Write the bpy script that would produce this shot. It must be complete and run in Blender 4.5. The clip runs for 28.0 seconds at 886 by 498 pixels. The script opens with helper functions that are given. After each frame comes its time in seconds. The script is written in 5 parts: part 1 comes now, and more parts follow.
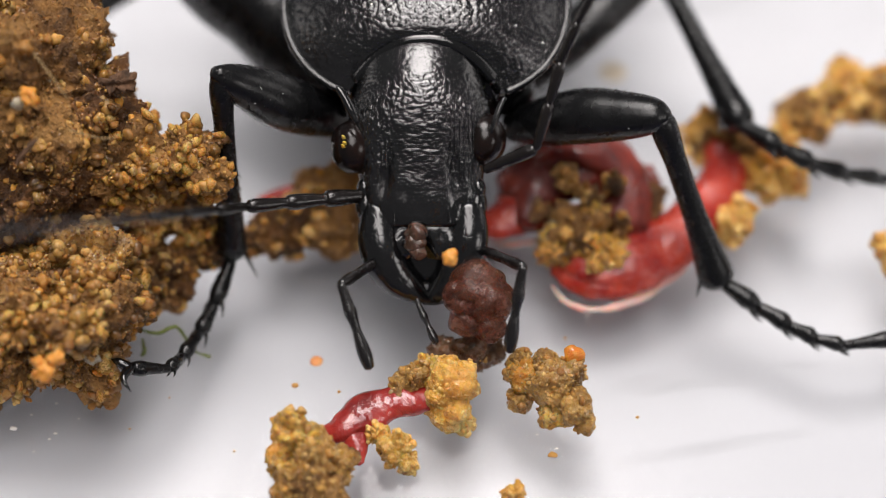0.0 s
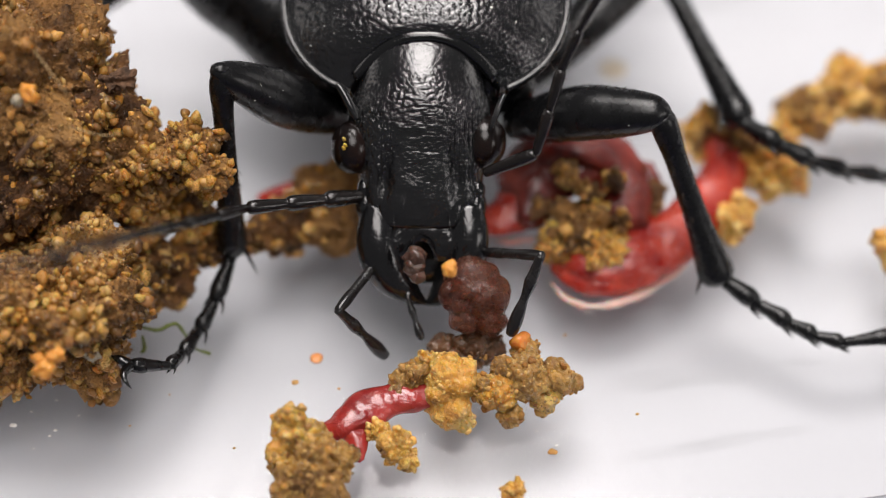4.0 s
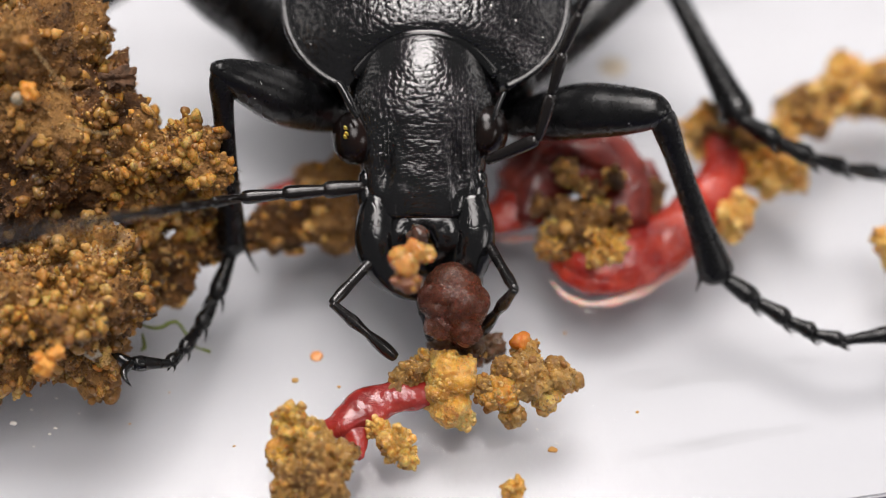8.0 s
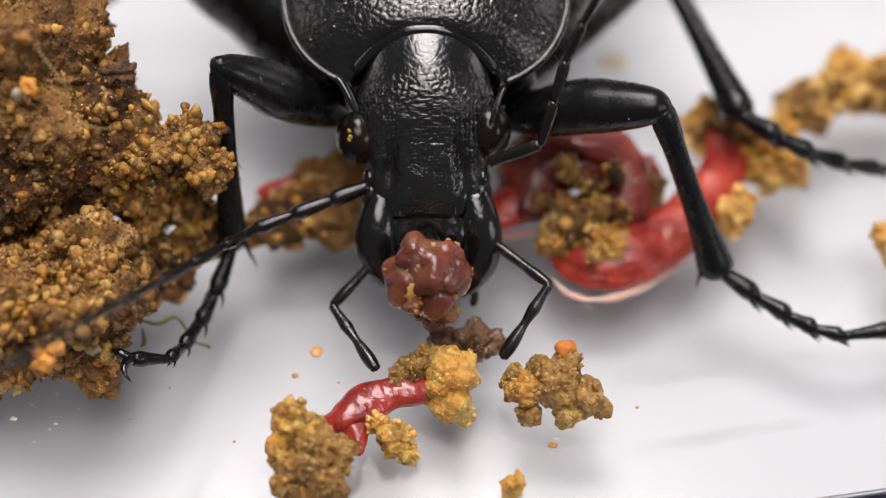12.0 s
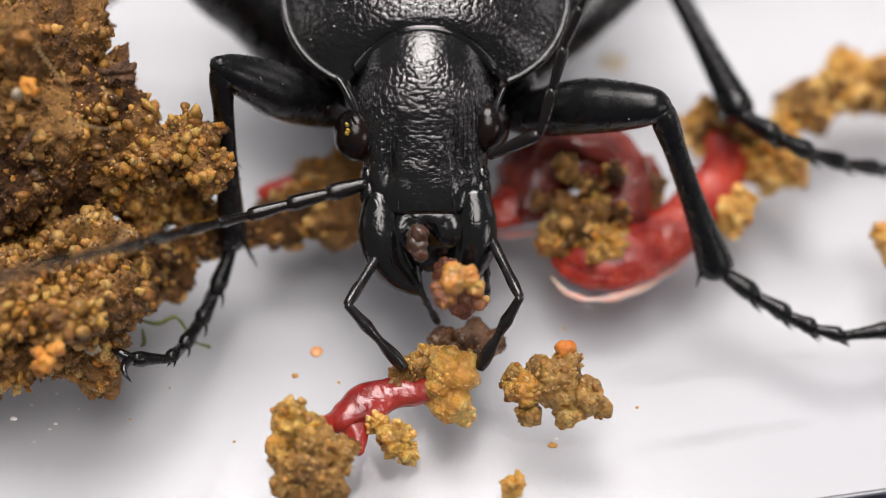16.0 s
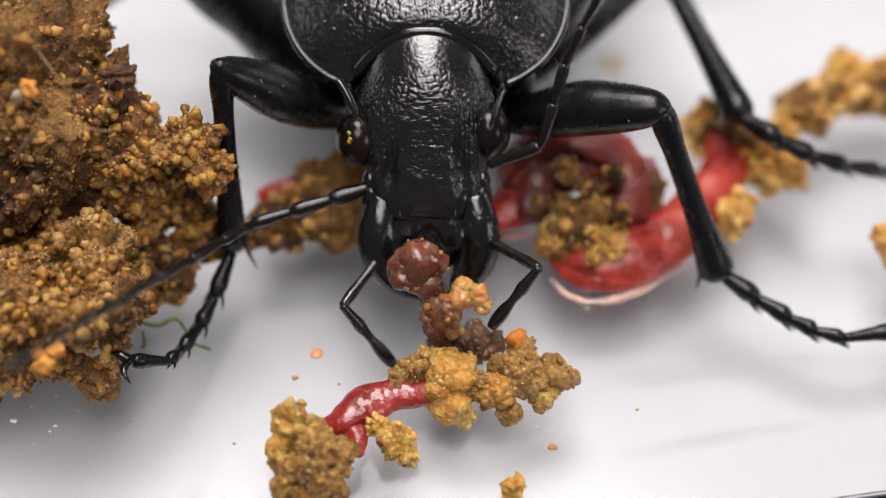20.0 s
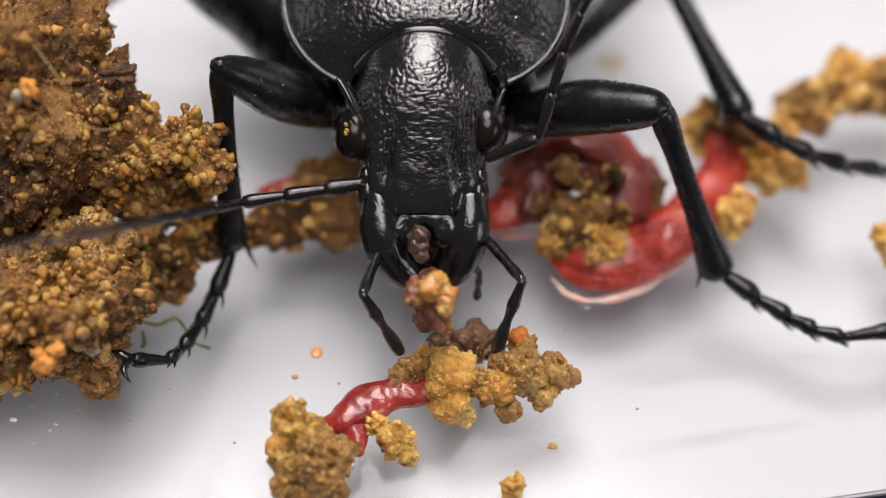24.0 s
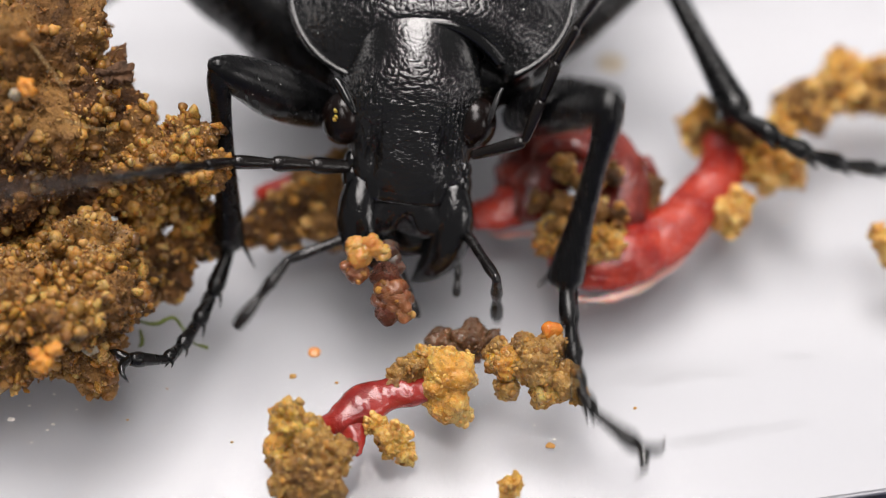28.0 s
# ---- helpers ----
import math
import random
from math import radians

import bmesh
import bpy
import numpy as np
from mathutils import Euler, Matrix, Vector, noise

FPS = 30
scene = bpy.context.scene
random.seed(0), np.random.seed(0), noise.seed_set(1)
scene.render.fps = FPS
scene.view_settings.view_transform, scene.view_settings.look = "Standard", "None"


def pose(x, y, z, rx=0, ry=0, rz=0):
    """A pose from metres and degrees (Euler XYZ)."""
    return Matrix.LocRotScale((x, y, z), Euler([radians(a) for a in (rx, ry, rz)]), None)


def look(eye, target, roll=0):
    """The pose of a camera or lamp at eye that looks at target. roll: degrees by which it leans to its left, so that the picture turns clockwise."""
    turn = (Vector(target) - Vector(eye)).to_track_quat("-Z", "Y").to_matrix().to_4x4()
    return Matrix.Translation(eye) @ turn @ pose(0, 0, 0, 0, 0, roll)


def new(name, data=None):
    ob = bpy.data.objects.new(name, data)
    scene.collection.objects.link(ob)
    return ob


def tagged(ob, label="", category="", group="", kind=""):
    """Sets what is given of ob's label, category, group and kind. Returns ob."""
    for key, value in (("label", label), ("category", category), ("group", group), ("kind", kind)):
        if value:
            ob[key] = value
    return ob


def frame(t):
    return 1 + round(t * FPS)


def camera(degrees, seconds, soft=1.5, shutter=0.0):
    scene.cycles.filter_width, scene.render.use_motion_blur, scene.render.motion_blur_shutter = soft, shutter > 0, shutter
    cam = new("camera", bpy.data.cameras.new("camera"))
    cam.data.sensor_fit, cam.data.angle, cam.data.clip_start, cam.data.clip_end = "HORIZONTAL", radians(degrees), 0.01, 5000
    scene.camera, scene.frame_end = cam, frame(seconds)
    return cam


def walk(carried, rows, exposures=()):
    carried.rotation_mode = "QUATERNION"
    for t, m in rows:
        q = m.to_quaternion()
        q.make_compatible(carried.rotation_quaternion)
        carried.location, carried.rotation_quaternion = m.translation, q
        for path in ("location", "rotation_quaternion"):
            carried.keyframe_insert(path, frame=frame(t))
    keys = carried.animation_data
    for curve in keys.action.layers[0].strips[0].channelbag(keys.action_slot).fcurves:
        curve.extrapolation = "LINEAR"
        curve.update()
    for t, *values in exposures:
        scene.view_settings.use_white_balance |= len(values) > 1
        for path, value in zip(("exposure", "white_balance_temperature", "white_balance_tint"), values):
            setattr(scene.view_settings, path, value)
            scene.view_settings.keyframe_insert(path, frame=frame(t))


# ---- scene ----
# A ground beetle feeding among crumbs of soil on a clear plastic floor over white paper.
# All lengths below are in millimetres and are multiplied by MM where a mesh or a pose is made.
MM = 0.001
EYE, TARGET = (0.00, -45.05, 58.18), (0.00, 0.00, 4.50)

cam = camera(24, 28.0, soft=0.75, shutter=0.4)
cam.data.dof.use_dof = True
cam.data.dof.focus_distance = 0.0704
cam.data.dof.aperture_fstop = 23.0
BASE_VIEW = look(Vector(EYE) * MM, Vector(TARGET) * MM)
# seconds, tilt and turn in degrees of a camera on a slightly sinking stand
CAMERA_ROWS = [
    (0, 0.1398, 0), (0.5, 0.1398, 0), (1, 0.1165, 0), (1.5, 0.0699, 0), (2, 0.0155, 0),
    (2.5, 0.0544, 0), (3, 0.0932, 0), (3.5, 0.0777, 0), (5.5, 0.0078, 0), (6, 0, 0),
    (6.5, -0.0078, 0), (7.5, -0.0078, 0), (8, 0, 0), (8.5, -0.0233, 0), (9, -0.0544, 0),
    (9.5, -0.1087, 0), (10, -0.1243, 0), (11, -0.1243, 0), (11.5, -0.101, 0), (12, -0.1243, 0),
    (12.5, -0.1243, 0), (14.5, -0.1631, 0), (15.5, -0.1476, 0), (16, -0.1243, 0), (17, -0.1476, 0),
    (17.5, -0.132, 0), (18, -0.1864, 0), (18.5, -0.1631, 0), (19, -0.1243, 0), (19.5, -0.0777, 0),
    (20, -0.0699, 0), (21, -0.0466, 0), (21.5, -0.0388, 0), (23.5, -0.0932, 0), (25, -0.0854, 0),
    (25.5, -0.0466, -0.0155), (26, -0.0699, -0.0466), (26.5, -0.101, -0.0505), (27, -0.1243, -0.0544), (27.5, -0.1087, -0.0583),
    (28, -0.1087, -0.0621),
]
walk(cam, [(t, BASE_VIEW @ pose(0, 0, 0, a, b, 0)) for t, a, b in CAMERA_ROWS])

# ---- light: two broad lamp heads above the beetle, weaker fill lights added on either side and in front, dim room light all round ----
world = bpy.data.worlds.new("room_light")
world.use_nodes = True
world.node_tree.nodes["Background"].inputs[0].default_value = (0.98, 0.95, 0.98, 1)
world.node_tree.nodes["Background"].inputs[1].default_value = 0.14
scene.world = world


def lamp(name, eye, target, size, power):
    data = bpy.data.lights.new(name, "AREA")
    data.shape, data.size, data.energy, data.color = "DISK", size * MM, power, (1.0, 0.945, 0.922)
    ob = new(name, data)
    ob.matrix_world = look(Vector(eye) * MM, Vector(target) * MM)
    return ob


lamp("lamp_head", (-4, 96, 300), (0, 3, 0), 180, 0.92)
lamp("lamp_head", (16, -78, 298), (0, 3, 0), 180, 0.46)
# added fill lights, only there to brighten the soil and soften the shadows
lamp("front_lamp", (300, -170, 150), (0, 3, 2), 120, 0.14)
lamp("side_lamp", (-230, 70, 62), (0, 3, 0), 120, 0.05)
lamp("side_lamp", (225, 100, 80), (0, 3, 0), 120, 0.05)
scene.view_settings.exposure = 0.06


# ---- materials ----
class Nodes:
    """A node material in the making; places are taken in millimetres."""

    def __init__(self, name):
        self.m = bpy.data.materials.new(name)
        self.m.use_nodes = True
        self.t = self.m.node_tree
        self.bsdf = self.t.nodes["Principled BSDF"]
        co = self.t.nodes.new("ShaderNodeTexCoord")
        mp = self.t.nodes.new("ShaderNodeMapping")
        mp.inputs["Scale"].default_value = (1000, 1000, 1000)
        self.link(co.outputs["Object"], mp.inputs["Vector"])
        self.mapping = mp
        self.co = mp.outputs["Vector"]

    def link(self, a, b):
        self.t.links.new(a, b)

    def noise(self, scale, detail=4, rough=0.6, distort=0.0):
        n = self.t.nodes.new("ShaderNodeTexNoise")
        self.link(self.co, n.inputs["Vector"])
        n.inputs["Scale"].default_value, n.inputs["Detail"].default_value = scale, detail
        n.inputs["Roughness"].default_value, n.inputs["Distortion"].default_value = rough, distort
        return n.outputs["Fac"]

    def cells(self, scale, feature="F1", out="Distance", smooth=None):
        n = self.t.nodes.new("ShaderNodeTexVoronoi")
        n.feature = feature
        # bend the cells a little
        w = self.t.nodes.new("ShaderNodeTexNoise")
        self.link(self.co, w.inputs["Vector"])
        w.inputs["Scale"].default_value = scale * 0.6
        mix = self.t.nodes.new("ShaderNodeMix")
        mix.data_type = "VECTOR"
        mix.inputs[0].default_value = 0.25 / scale
        add = self.t.nodes.new("ShaderNodeVectorMath")
        add.operation = "MULTIPLY_ADD"
        self.link(w.outputs["Color"], add.inputs[0])
        add.inputs[1].default_value = (0.7 / scale,) * 3
        self.link(self.co, add.inputs[2])
        self.link(add.outputs[0], n.inputs["Vector"])
        n.inputs["Scale"].default_value = scale
        return n.outputs[out]

    def random(self):
        return self.t.nodes.new("ShaderNodeObjectInfo").outputs["Random"]

    def island(self):
        return self.t.nodes.new("ShaderNodeNewGeometry").outputs["Random Per Island"]

    def ramp(self, fac, *stops):
        r = self.t.nodes.new("ShaderNodeValToRGB")
        while len(r.color_ramp.elements) < len(stops):
            r.color_ramp.elements.new(0.5)
        for e, (p, c) in zip(r.color_ramp.elements, stops):
            e.position, e.color = p, (*c, 1) if len(c) == 3 else c
        self.link(fac, r.inputs[0])
        return r.outputs[0]

    def mix(self, fac, a, b, mode="MIX"):
        n = self.t.nodes.new("ShaderNodeMix")
        n.data_type, n.blend_type = "RGBA", mode
        for sock, v in ((n.inputs[0], fac), (n.inputs[6], a), (n.inputs[7], b)):
            if isinstance(v, (int, float)):
                sock.default_value = v
            elif isinstance(v, tuple):
                sock.default_value = (*v, 1)
            else:
                self.link(v, sock)
        return n.outputs[2]

    def bump(self, height, depth, strength=1.0, under=None):
        n = self.t.nodes.new("ShaderNodeBump")
        n.inputs["Distance"].default_value, n.inputs["Strength"].default_value = depth * MM, strength
        self.link(height, n.inputs["Height"])
        if under is not None:
            self.link(under, n.inputs["Normal"])
        return n.outputs[0]

    def set(self, colour=None, rough=0.5, normal=None, **more):
        if colour is not None:
            if isinstance(colour, tuple):
                self.bsdf.inputs["Base Color"].default_value = (*colour, 1)
            else:
                self.link(colour, self.bsdf.inputs["Base Color"])
        if isinstance(rough, (int, float)):
            self.bsdf.inputs["Roughness"].default_value = rough
        else:
            self.link(rough, self.bsdf.inputs["Roughness"])
        if normal is not None:
            self.link(normal, self.bsdf.inputs["Normal"])
        for key, v in more.items():
            self.bsdf.inputs[key.replace("_", " ")].default_value = v
        return self.m


def grey(v):
    return (v, v, v)


def chitin(name, pit_scale, pit_depth, rough=(0.2, 0.34), tint=(0.0035, 0.0036, 0.004), smooth_before=None, stretch=(1, 1, 1), swell=0.6, shine=0.78):
    """Black horn: smooth little plates parted by worm-like grooves; smooth_before: the relief softens forward of that y."""
    n = Nodes(name)
    n.mapping.inputs["Scale"].default_value = tuple(1000 * k for k in stretch)
    grooves = n.ramp(n.cells(pit_scale, "DISTANCE_TO_EDGE"), (0.0, grey(0.0)), (0.07, grey(0.75)), (0.15, grey(1.0)))
    worms = n.ramp(n.noise(pit_scale * 0.5, 1, 0.5, 0.9), (0.44, grey(1.0)), (0.5, grey(0.0)), (0.56, grey(1.0)))
    relief = n.mix(0.5, grooves, worms, "MIX")
    broad = n.noise(pit_scale * 0.55, 1, 0.5, 0.4)
    waves = n.noise(pit_scale * 0.13, 2, 0.5)
    if smooth_before is not None:
        axis = n.t.nodes.new("ShaderNodeSeparateXYZ")
        n.link(n.co, axis.inputs[0])
        span = n.t.nodes.new("ShaderNodeMapRange")
        edge = smooth_before * stretch[1]
        span.inputs["From Min"].default_value, span.inputs["From Max"].default_value = edge - 1.4 * stretch[1], edge + 4.8 * stretch[1]
        n.link(axis.outputs["Y"], span.inputs["Value"])
        fade = n.ramp(span.outputs[0], (0.0, grey(0.35)), (0.21, grey(1.0)), (0.62, grey(1.0)), (0.82, grey(0.4)))
        relief = n.mix(1.0, relief, fade, "MULTIPLY")
        broad = n.mix(1.0, broad, fade, "MULTIPLY")
    nb = n.bump(waves, pit_depth * 2.2, 1.0)
    nb = n.bump(broad, pit_depth * swell, 1.0, nb)
    nb = n.bump(relief, pit_depth, 1.0, nb)
    dust = n.ramp(n.noise(0.9, 6, 0.7), (0.55, tint), (0.85, tuple(c * 2.6 for c in tint)))
    r = n.ramp(n.noise(2.0, 4), (0.3, grey(rough[0])), (0.75, grey(rough[1])))
    return n.set(dust, r, nb, Specular_IOR_Level=shine)


CHITIN_ROUGH = chitin("black_wrinkled_chitin", 7.5, 0.006, (0.14, 0.2), swell=0.9, shine=1.0)
CHITIN_HEAD = chitin("black_head_chitin", 8.0, 0.006, (0.15, 0.22), shine=1.0, smooth_before=-4.3, stretch=(0.95, 1.05, 1))
CHITIN_SMOOTH = chitin("black_smooth_chitin", 7.0, 0.0022, (0.06, 0.13))
CHITIN_JAW = chitin("black_uneven_chitin", 2.2, 0.007, (0.1, 0.22))
CHITIN_LEG = chitin("black_leg_chitin", 7.0, 0.0025, (0.22, 0.34), shine=0.45)
CHITIN_PALP = chitin("black_palp_chitin", 7.0, 0.003, (0.2, 0.32), (0.006, 0.005, 0.005))
CHITIN_FEELER = chitin("dull_brown_black_chitin", 6.0, 0.005, (0.16, 0.28), (0.006, 0.0045, 0.004), shine=0.6)


def eye_material():
    n = Nodes("dark_brown_eye")
    facets = n.cells(30.0)
    return n.set(n.ramp(n.noise(0.6), (0.4, (0.004, 0.003, 0.003)), (0.7, (0.014, 0.006, 0.004))), 0.2, n.bump(facets, 0.003, 0.5), Coat_Weight=0.15, Coat_Roughness=0.15, Specular_IOR_Level=0.3)


EYE_SKIN = eye_material()


def soil(name, dark, mid, light, glow=0.0, rough=(0.3, 0.75), wet=0.0):
    n = Nodes(name)
    patches = n.ramp(n.noise(0.45, 6, 0.65), (0.36, dark), (0.5, mid), (0.68, light))
    specks = n.ramp(n.cells(6.0, out="Color"), (0.2, grey(0.75)), (0.9, grey(1.2)))
    col = n.mix(0.6, patches, specks, "MULTIPLY")
    nb = n.bump(n.cells(4.5), 0.16, 1.0)
    nb = n.bump(n.noise(8, 5, 0.7), 0.2, 1.0, nb)
    return n.set(col, n.ramp(n.noise(3.0), (0.35, grey(rough[0])), (0.7, grey(rough[1]))), nb, Specular_IOR_Level=0.45, Coat_Weight=wet, Coat_Roughness=0.12, Subsurface_Weight=glow, Subsurface_Scale=0.0004, Subsurface_Radius=(1.0, 0.65, 0.3))


SOIL = soil("brown_soil", (0.12, 0.054, 0.017), (0.36, 0.175, 0.051), (0.6, 0.33, 0.105))
SOIL_DARK = soil("damp_brown_soil", (0.055, 0.024, 0.01), (0.19, 0.082, 0.026), (0.37, 0.175, 0.053))
SOIL_PALE = soil("pale_ochre_soil", (0.6, 0.25, 0.042), (0.88, 0.46, 0.1), (0.94, 0.65, 0.24), 0.9, (0.14, 0.45), 0.35)
SOIL_GREEN = soil("olive_brown_soil", (0.2, 0.098, 0.029), (0.49, 0.265, 0.074), (0.76, 0.46, 0.155), 0.55, (0.16, 0.5), 0.3)


def quartz(name, stops, island=False, patchy=False):
    n = Nodes(name)
    col = n.ramp(n.island() if island else n.random(), *stops)
    if patchy:
        col = n.mix(1.0, col, n.ramp(n.noise(0.45, 6, 0.65), (0.38, grey(0.3)), (0.5, grey(0.95)), (0.66, grey(1.2))), "MULTIPLY")
    col = n.mix(0.6, col, n.ramp(n.noise(3.5, 4), (0.3, grey(0.6)), (0.7, grey(1.15))), "MULTIPLY")
    nb = n.bump(n.noise(7, 4, 0.6), 0.035, 0.9)
    return n.set(col, n.ramp(n.noise(2.6), (0.38, grey(0.12)), (0.6, grey(0.5))), nb, Subsurface_Weight=0.4, Subsurface_Scale=0.0002, Subsurface_Radius=(1.0, 0.6, 0.3))


OCHRES = ((0.0, (0.28, 0.12, 0.028)), (0.35, (0.48, 0.23, 0.053)), (0.65, (0.6, 0.32, 0.08)), (0.85, (0.66, 0.41, 0.14)), (0.97, (0.74, 0.34, 0.055)))
FINES = ((0.0, (0.12, 0.052, 0.017)), (0.4, (0.28, 0.13, 0.039)), (0.8, (0.43, 0.22, 0.066)), (1.0, (0.6, 0.36, 0.13)))
GRAIN = quartz("ochre_sand_grain", OCHRES)
FINE_GRAIN = quartz("fine_ochre_sand", FINES, True, True)
HONEY_SAND = quartz("honey_sand", ((0.0, (0.2, 0.088, 0.022)), (0.35, (0.44, 0.21, 0.05)), (0.75, (0.6, 0.32, 0.078)), (1.0, (0.76, 0.48, 0.16))), True, True)
OLIVE_GRAIN = quartz("olive_sand", ((0.0, (0.32, 0.16, 0.043)), (0.5, (0.51, 0.28, 0.077)), (1.0, (0.73, 0.45, 0.155))), True)
HONEY_SAND.node_tree.nodes["Principled BSDF"].inputs["Transmission Weight"].default_value = 0.2
PALE_GRAIN = quartz("fine_pale_sand", ((0.0, (0.62, 0.29, 0.06)), (0.5, (0.82, 0.43, 0.1)), (1.0, (0.9, 0.6, 0.21))), True)
AMBER = quartz("amber_grain", ((0.0, (0.75, 0.3, 0.045)), (1.0, (0.8, 0.36, 0.07))))
GREY_GRAIN = quartz("glassy_grey_grain", ((0.0, (0.36, 0.3, 0.2)), (1.0, (0.5, 0.44, 0.33))))


def flesh(name, a, b, rough=0.12, scatter=0.35, depth=0.0006):
    n = Nodes(name)
    col = n.ramp(n.noise(0.9, 5, 0.6), (0.35, a), (0.68, b))
    nb = n.bump(n.noise(2.4, 4, 0.6, 0.8), 0.14, 0.7)
    nb = n.bump(n.noise(9.0, 4, 0.6), 0.03, 0.8, nb)
    return n.set(col, n.ramp(n.noise(4.0), (0.4, grey(rough)), (0.7, grey(rough * 2.4))), nb, Subsurface_Weight=scatter, Subsurface_Scale=depth, Subsurface_Radius=(1.0, 0.25, 0.15), Coat_Weight=0.3, Coat_Roughness=0.08)


WORM_RED = flesh("wet_red_flesh", (0.22, 0.012, 0.01), (0.42, 0.04, 0.03), 0.09, 0.25)
WORM_RED.node_tree.nodes["Principled BSDF"].inputs["Coat Weight"].default_value = 0.8
WORM_RED.node_tree.nodes["Principled BSDF"].inputs["Coat Roughness"].default_value = 0.03
WORM_BRIGHT = flesh("bright_red_flesh", (0.28, 0.014, 0.01), (0.56, 0.065, 0.032), 0.16, 0.4)
WORM_DARK = flesh("dark_red_flesh", (0.09, 0.01, 0.008), (0.27, 0.034, 0.02))
PULP_SKIN = flesh("chewed_red_brown_pulp", (0.1, 0.016, 0.01), (0.3, 0.075, 0.036), 0.08, 0.85, 0.0011)
PULP_PINK = flesh("chewed_pink_pulp", (0.13, 0.03, 0.015), (0.32, 0.115, 0.055), 0.08, 0.85, 0.0011)
for skin in (PULP_SKIN, PULP_PINK):
    skin.node_tree.nodes["Principled BSDF"].inputs["Coat Weight"].default_value = 0.6
    skin.node_tree.nodes["Principled BSDF"].inputs["Transmission Weight"].default_value = 0.3
PULP_GREY = flesh("grey_brown_pulp", (0.04, 0.022, 0.015), (0.12, 0.06, 0.04), 0.06, 0.5)
SERUM = flesh("orange_drop", (0.75, 0.28, 0.09), (0.84, 0.4, 0.16), 0.06)


# clear juice, coloured pale pink to paint the bright rim of its wet edge
JUICE_GLINT = flesh("pale_juice_glint", (0.8, 0.42, 0.36), (0.9, 0.62, 0.55), 0.06, 0.8)
PULP_BROWN = flesh("brown_pulp", (0.16, 0.05, 0.02), (0.36, 0.15, 0.06), 0.18)
SERUM_DULL = flesh("dull_orange_pulp", (0.48, 0.19, 0.035), (0.72, 0.4, 0.12), 0.14, 0.7)
JELLY = flesh("dark_red_jelly", (0.33, 0.11, 0.07), (0.54, 0.22, 0.13), 0.16, 0.05)
JELLY.node_tree.nodes["Principled BSDF"].inputs["Transmission Weight"].default_value = 0.85
JELLY.node_tree.nodes["Principled BSDF"].inputs["Coat Weight"].default_value = 0.05
JELLY.node_tree.nodes["Principled BSDF"].inputs["IOR"].default_value = 1.36


def paper_material():
    """White paper under plastic: faint grey clouds, grey lines painted for soft shadows and scratches."""
    n = Nodes("white_paper")
    col = n.ramp(n.noise(0.09, 5, 0.6), (0.35, (0.6, 0.602, 0.62)), (0.7, (0.68, 0.68, 0.69)))
    n.mapping.inputs["Rotation"].default_value = (0, 0, -0.5)
    n.mapping.inputs["Scale"].default_value = (130, 900, 1000)
    # thin leg shadows and scratches, multiplied into the paper colour as grey lines
    shadow_scratches = n.ramp(n.noise(0.55, 4, 0.55, 0.6), (0.27, grey(0.72)), (0.37, grey(1.0)), (1.0, grey(1.0)))
    col = n.mix(0.6, col, shadow_scratches, "MULTIPLY")
    return n.set(col, 0.75, n.bump(n.noise(6, 5), 0.01, 0.4))


def clear_plastic():
    m = bpy.data.materials.new("clear_plastic")
    m.use_nodes = True
    t = m.node_tree
    t.nodes.remove(t.nodes["Principled BSDF"])
    clear = t.nodes.new("ShaderNodeBsdfTransparent")
    clear.inputs[0].default_value = (0.975, 0.978, 0.985, 1)
    gloss = t.nodes.new("ShaderNodeBsdfGlossy")
    gloss.inputs["Roughness"].default_value = 0.13
    fres = t.nodes.new("ShaderNodeFresnel")
    fres.inputs["IOR"].default_value = 1.45
    mix = t.nodes.new("ShaderNodeMixShader")
    t.links.new(fres.outputs[0], mix.inputs[0])
    t.links.new(clear.outputs[0], mix.inputs[1])
    t.links.new(gloss.outputs[0], mix.inputs[2])
    t.links.new(mix.outputs[0], t.nodes["Material Output"].inputs[0])
    return m


def clear_under():
    m = bpy.data.materials.new("clear_plastic_body")
    m.use_nodes = True
    t = m.node_tree
    t.nodes.remove(t.nodes["Principled BSDF"])
    clear = t.nodes.new("ShaderNodeBsdfTransparent")
    clear.inputs[0].default_value = (0.985, 0.987, 0.99, 1)
    t.links.new(clear.outputs[0], t.nodes["Material Output"].inputs[0])
    return m


PAPER, PLASTIC, PLASTIC_BODY = paper_material(), clear_plastic(), clear_under()
TABLE = Nodes("dark_blue_table").set((0.05, 0.05, 0.11), 0.5)
HAIR = Nodes("brown_bristle").set((0.03, 0.016, 0.008), 0.4)
MOSS = Nodes("green_fibre").set((0.13, 0.16, 0.03), 0.6)
ROOT = Nodes("pale_root_fibre").set((0.4, 0.27, 0.12), 0.6)
STAIN = Nodes("pale_brown_smear").set((0.74, 0.64, 0.5), 0.7)


# ---- mesh helpers ----
def part(name, bm, material, parent=None, label="", at=(0, 0, 0), smooth=True):
    """Links a bmesh, given in millimetres from at, as one mesh object."""
    me = bpy.data.meshes.new(name)
    for v in bm.verts:
        v.co *= MM
    if smooth:
        for f in bm.faces:
            f.smooth = True
    bm.to_mesh(me)
    bm.free()
    return mesh_object(name, me, material, parent, label, at)


def mesh_object(name, me, material, parent=None, label="", at=(0, 0, 0)):
    if not me.materials:
        me.materials.append(material)
    ob = new(name, me)
    ob.location = Vector(at) * MM
    ob.parent = parent
    if label:
        tagged(ob, label)
    return ob


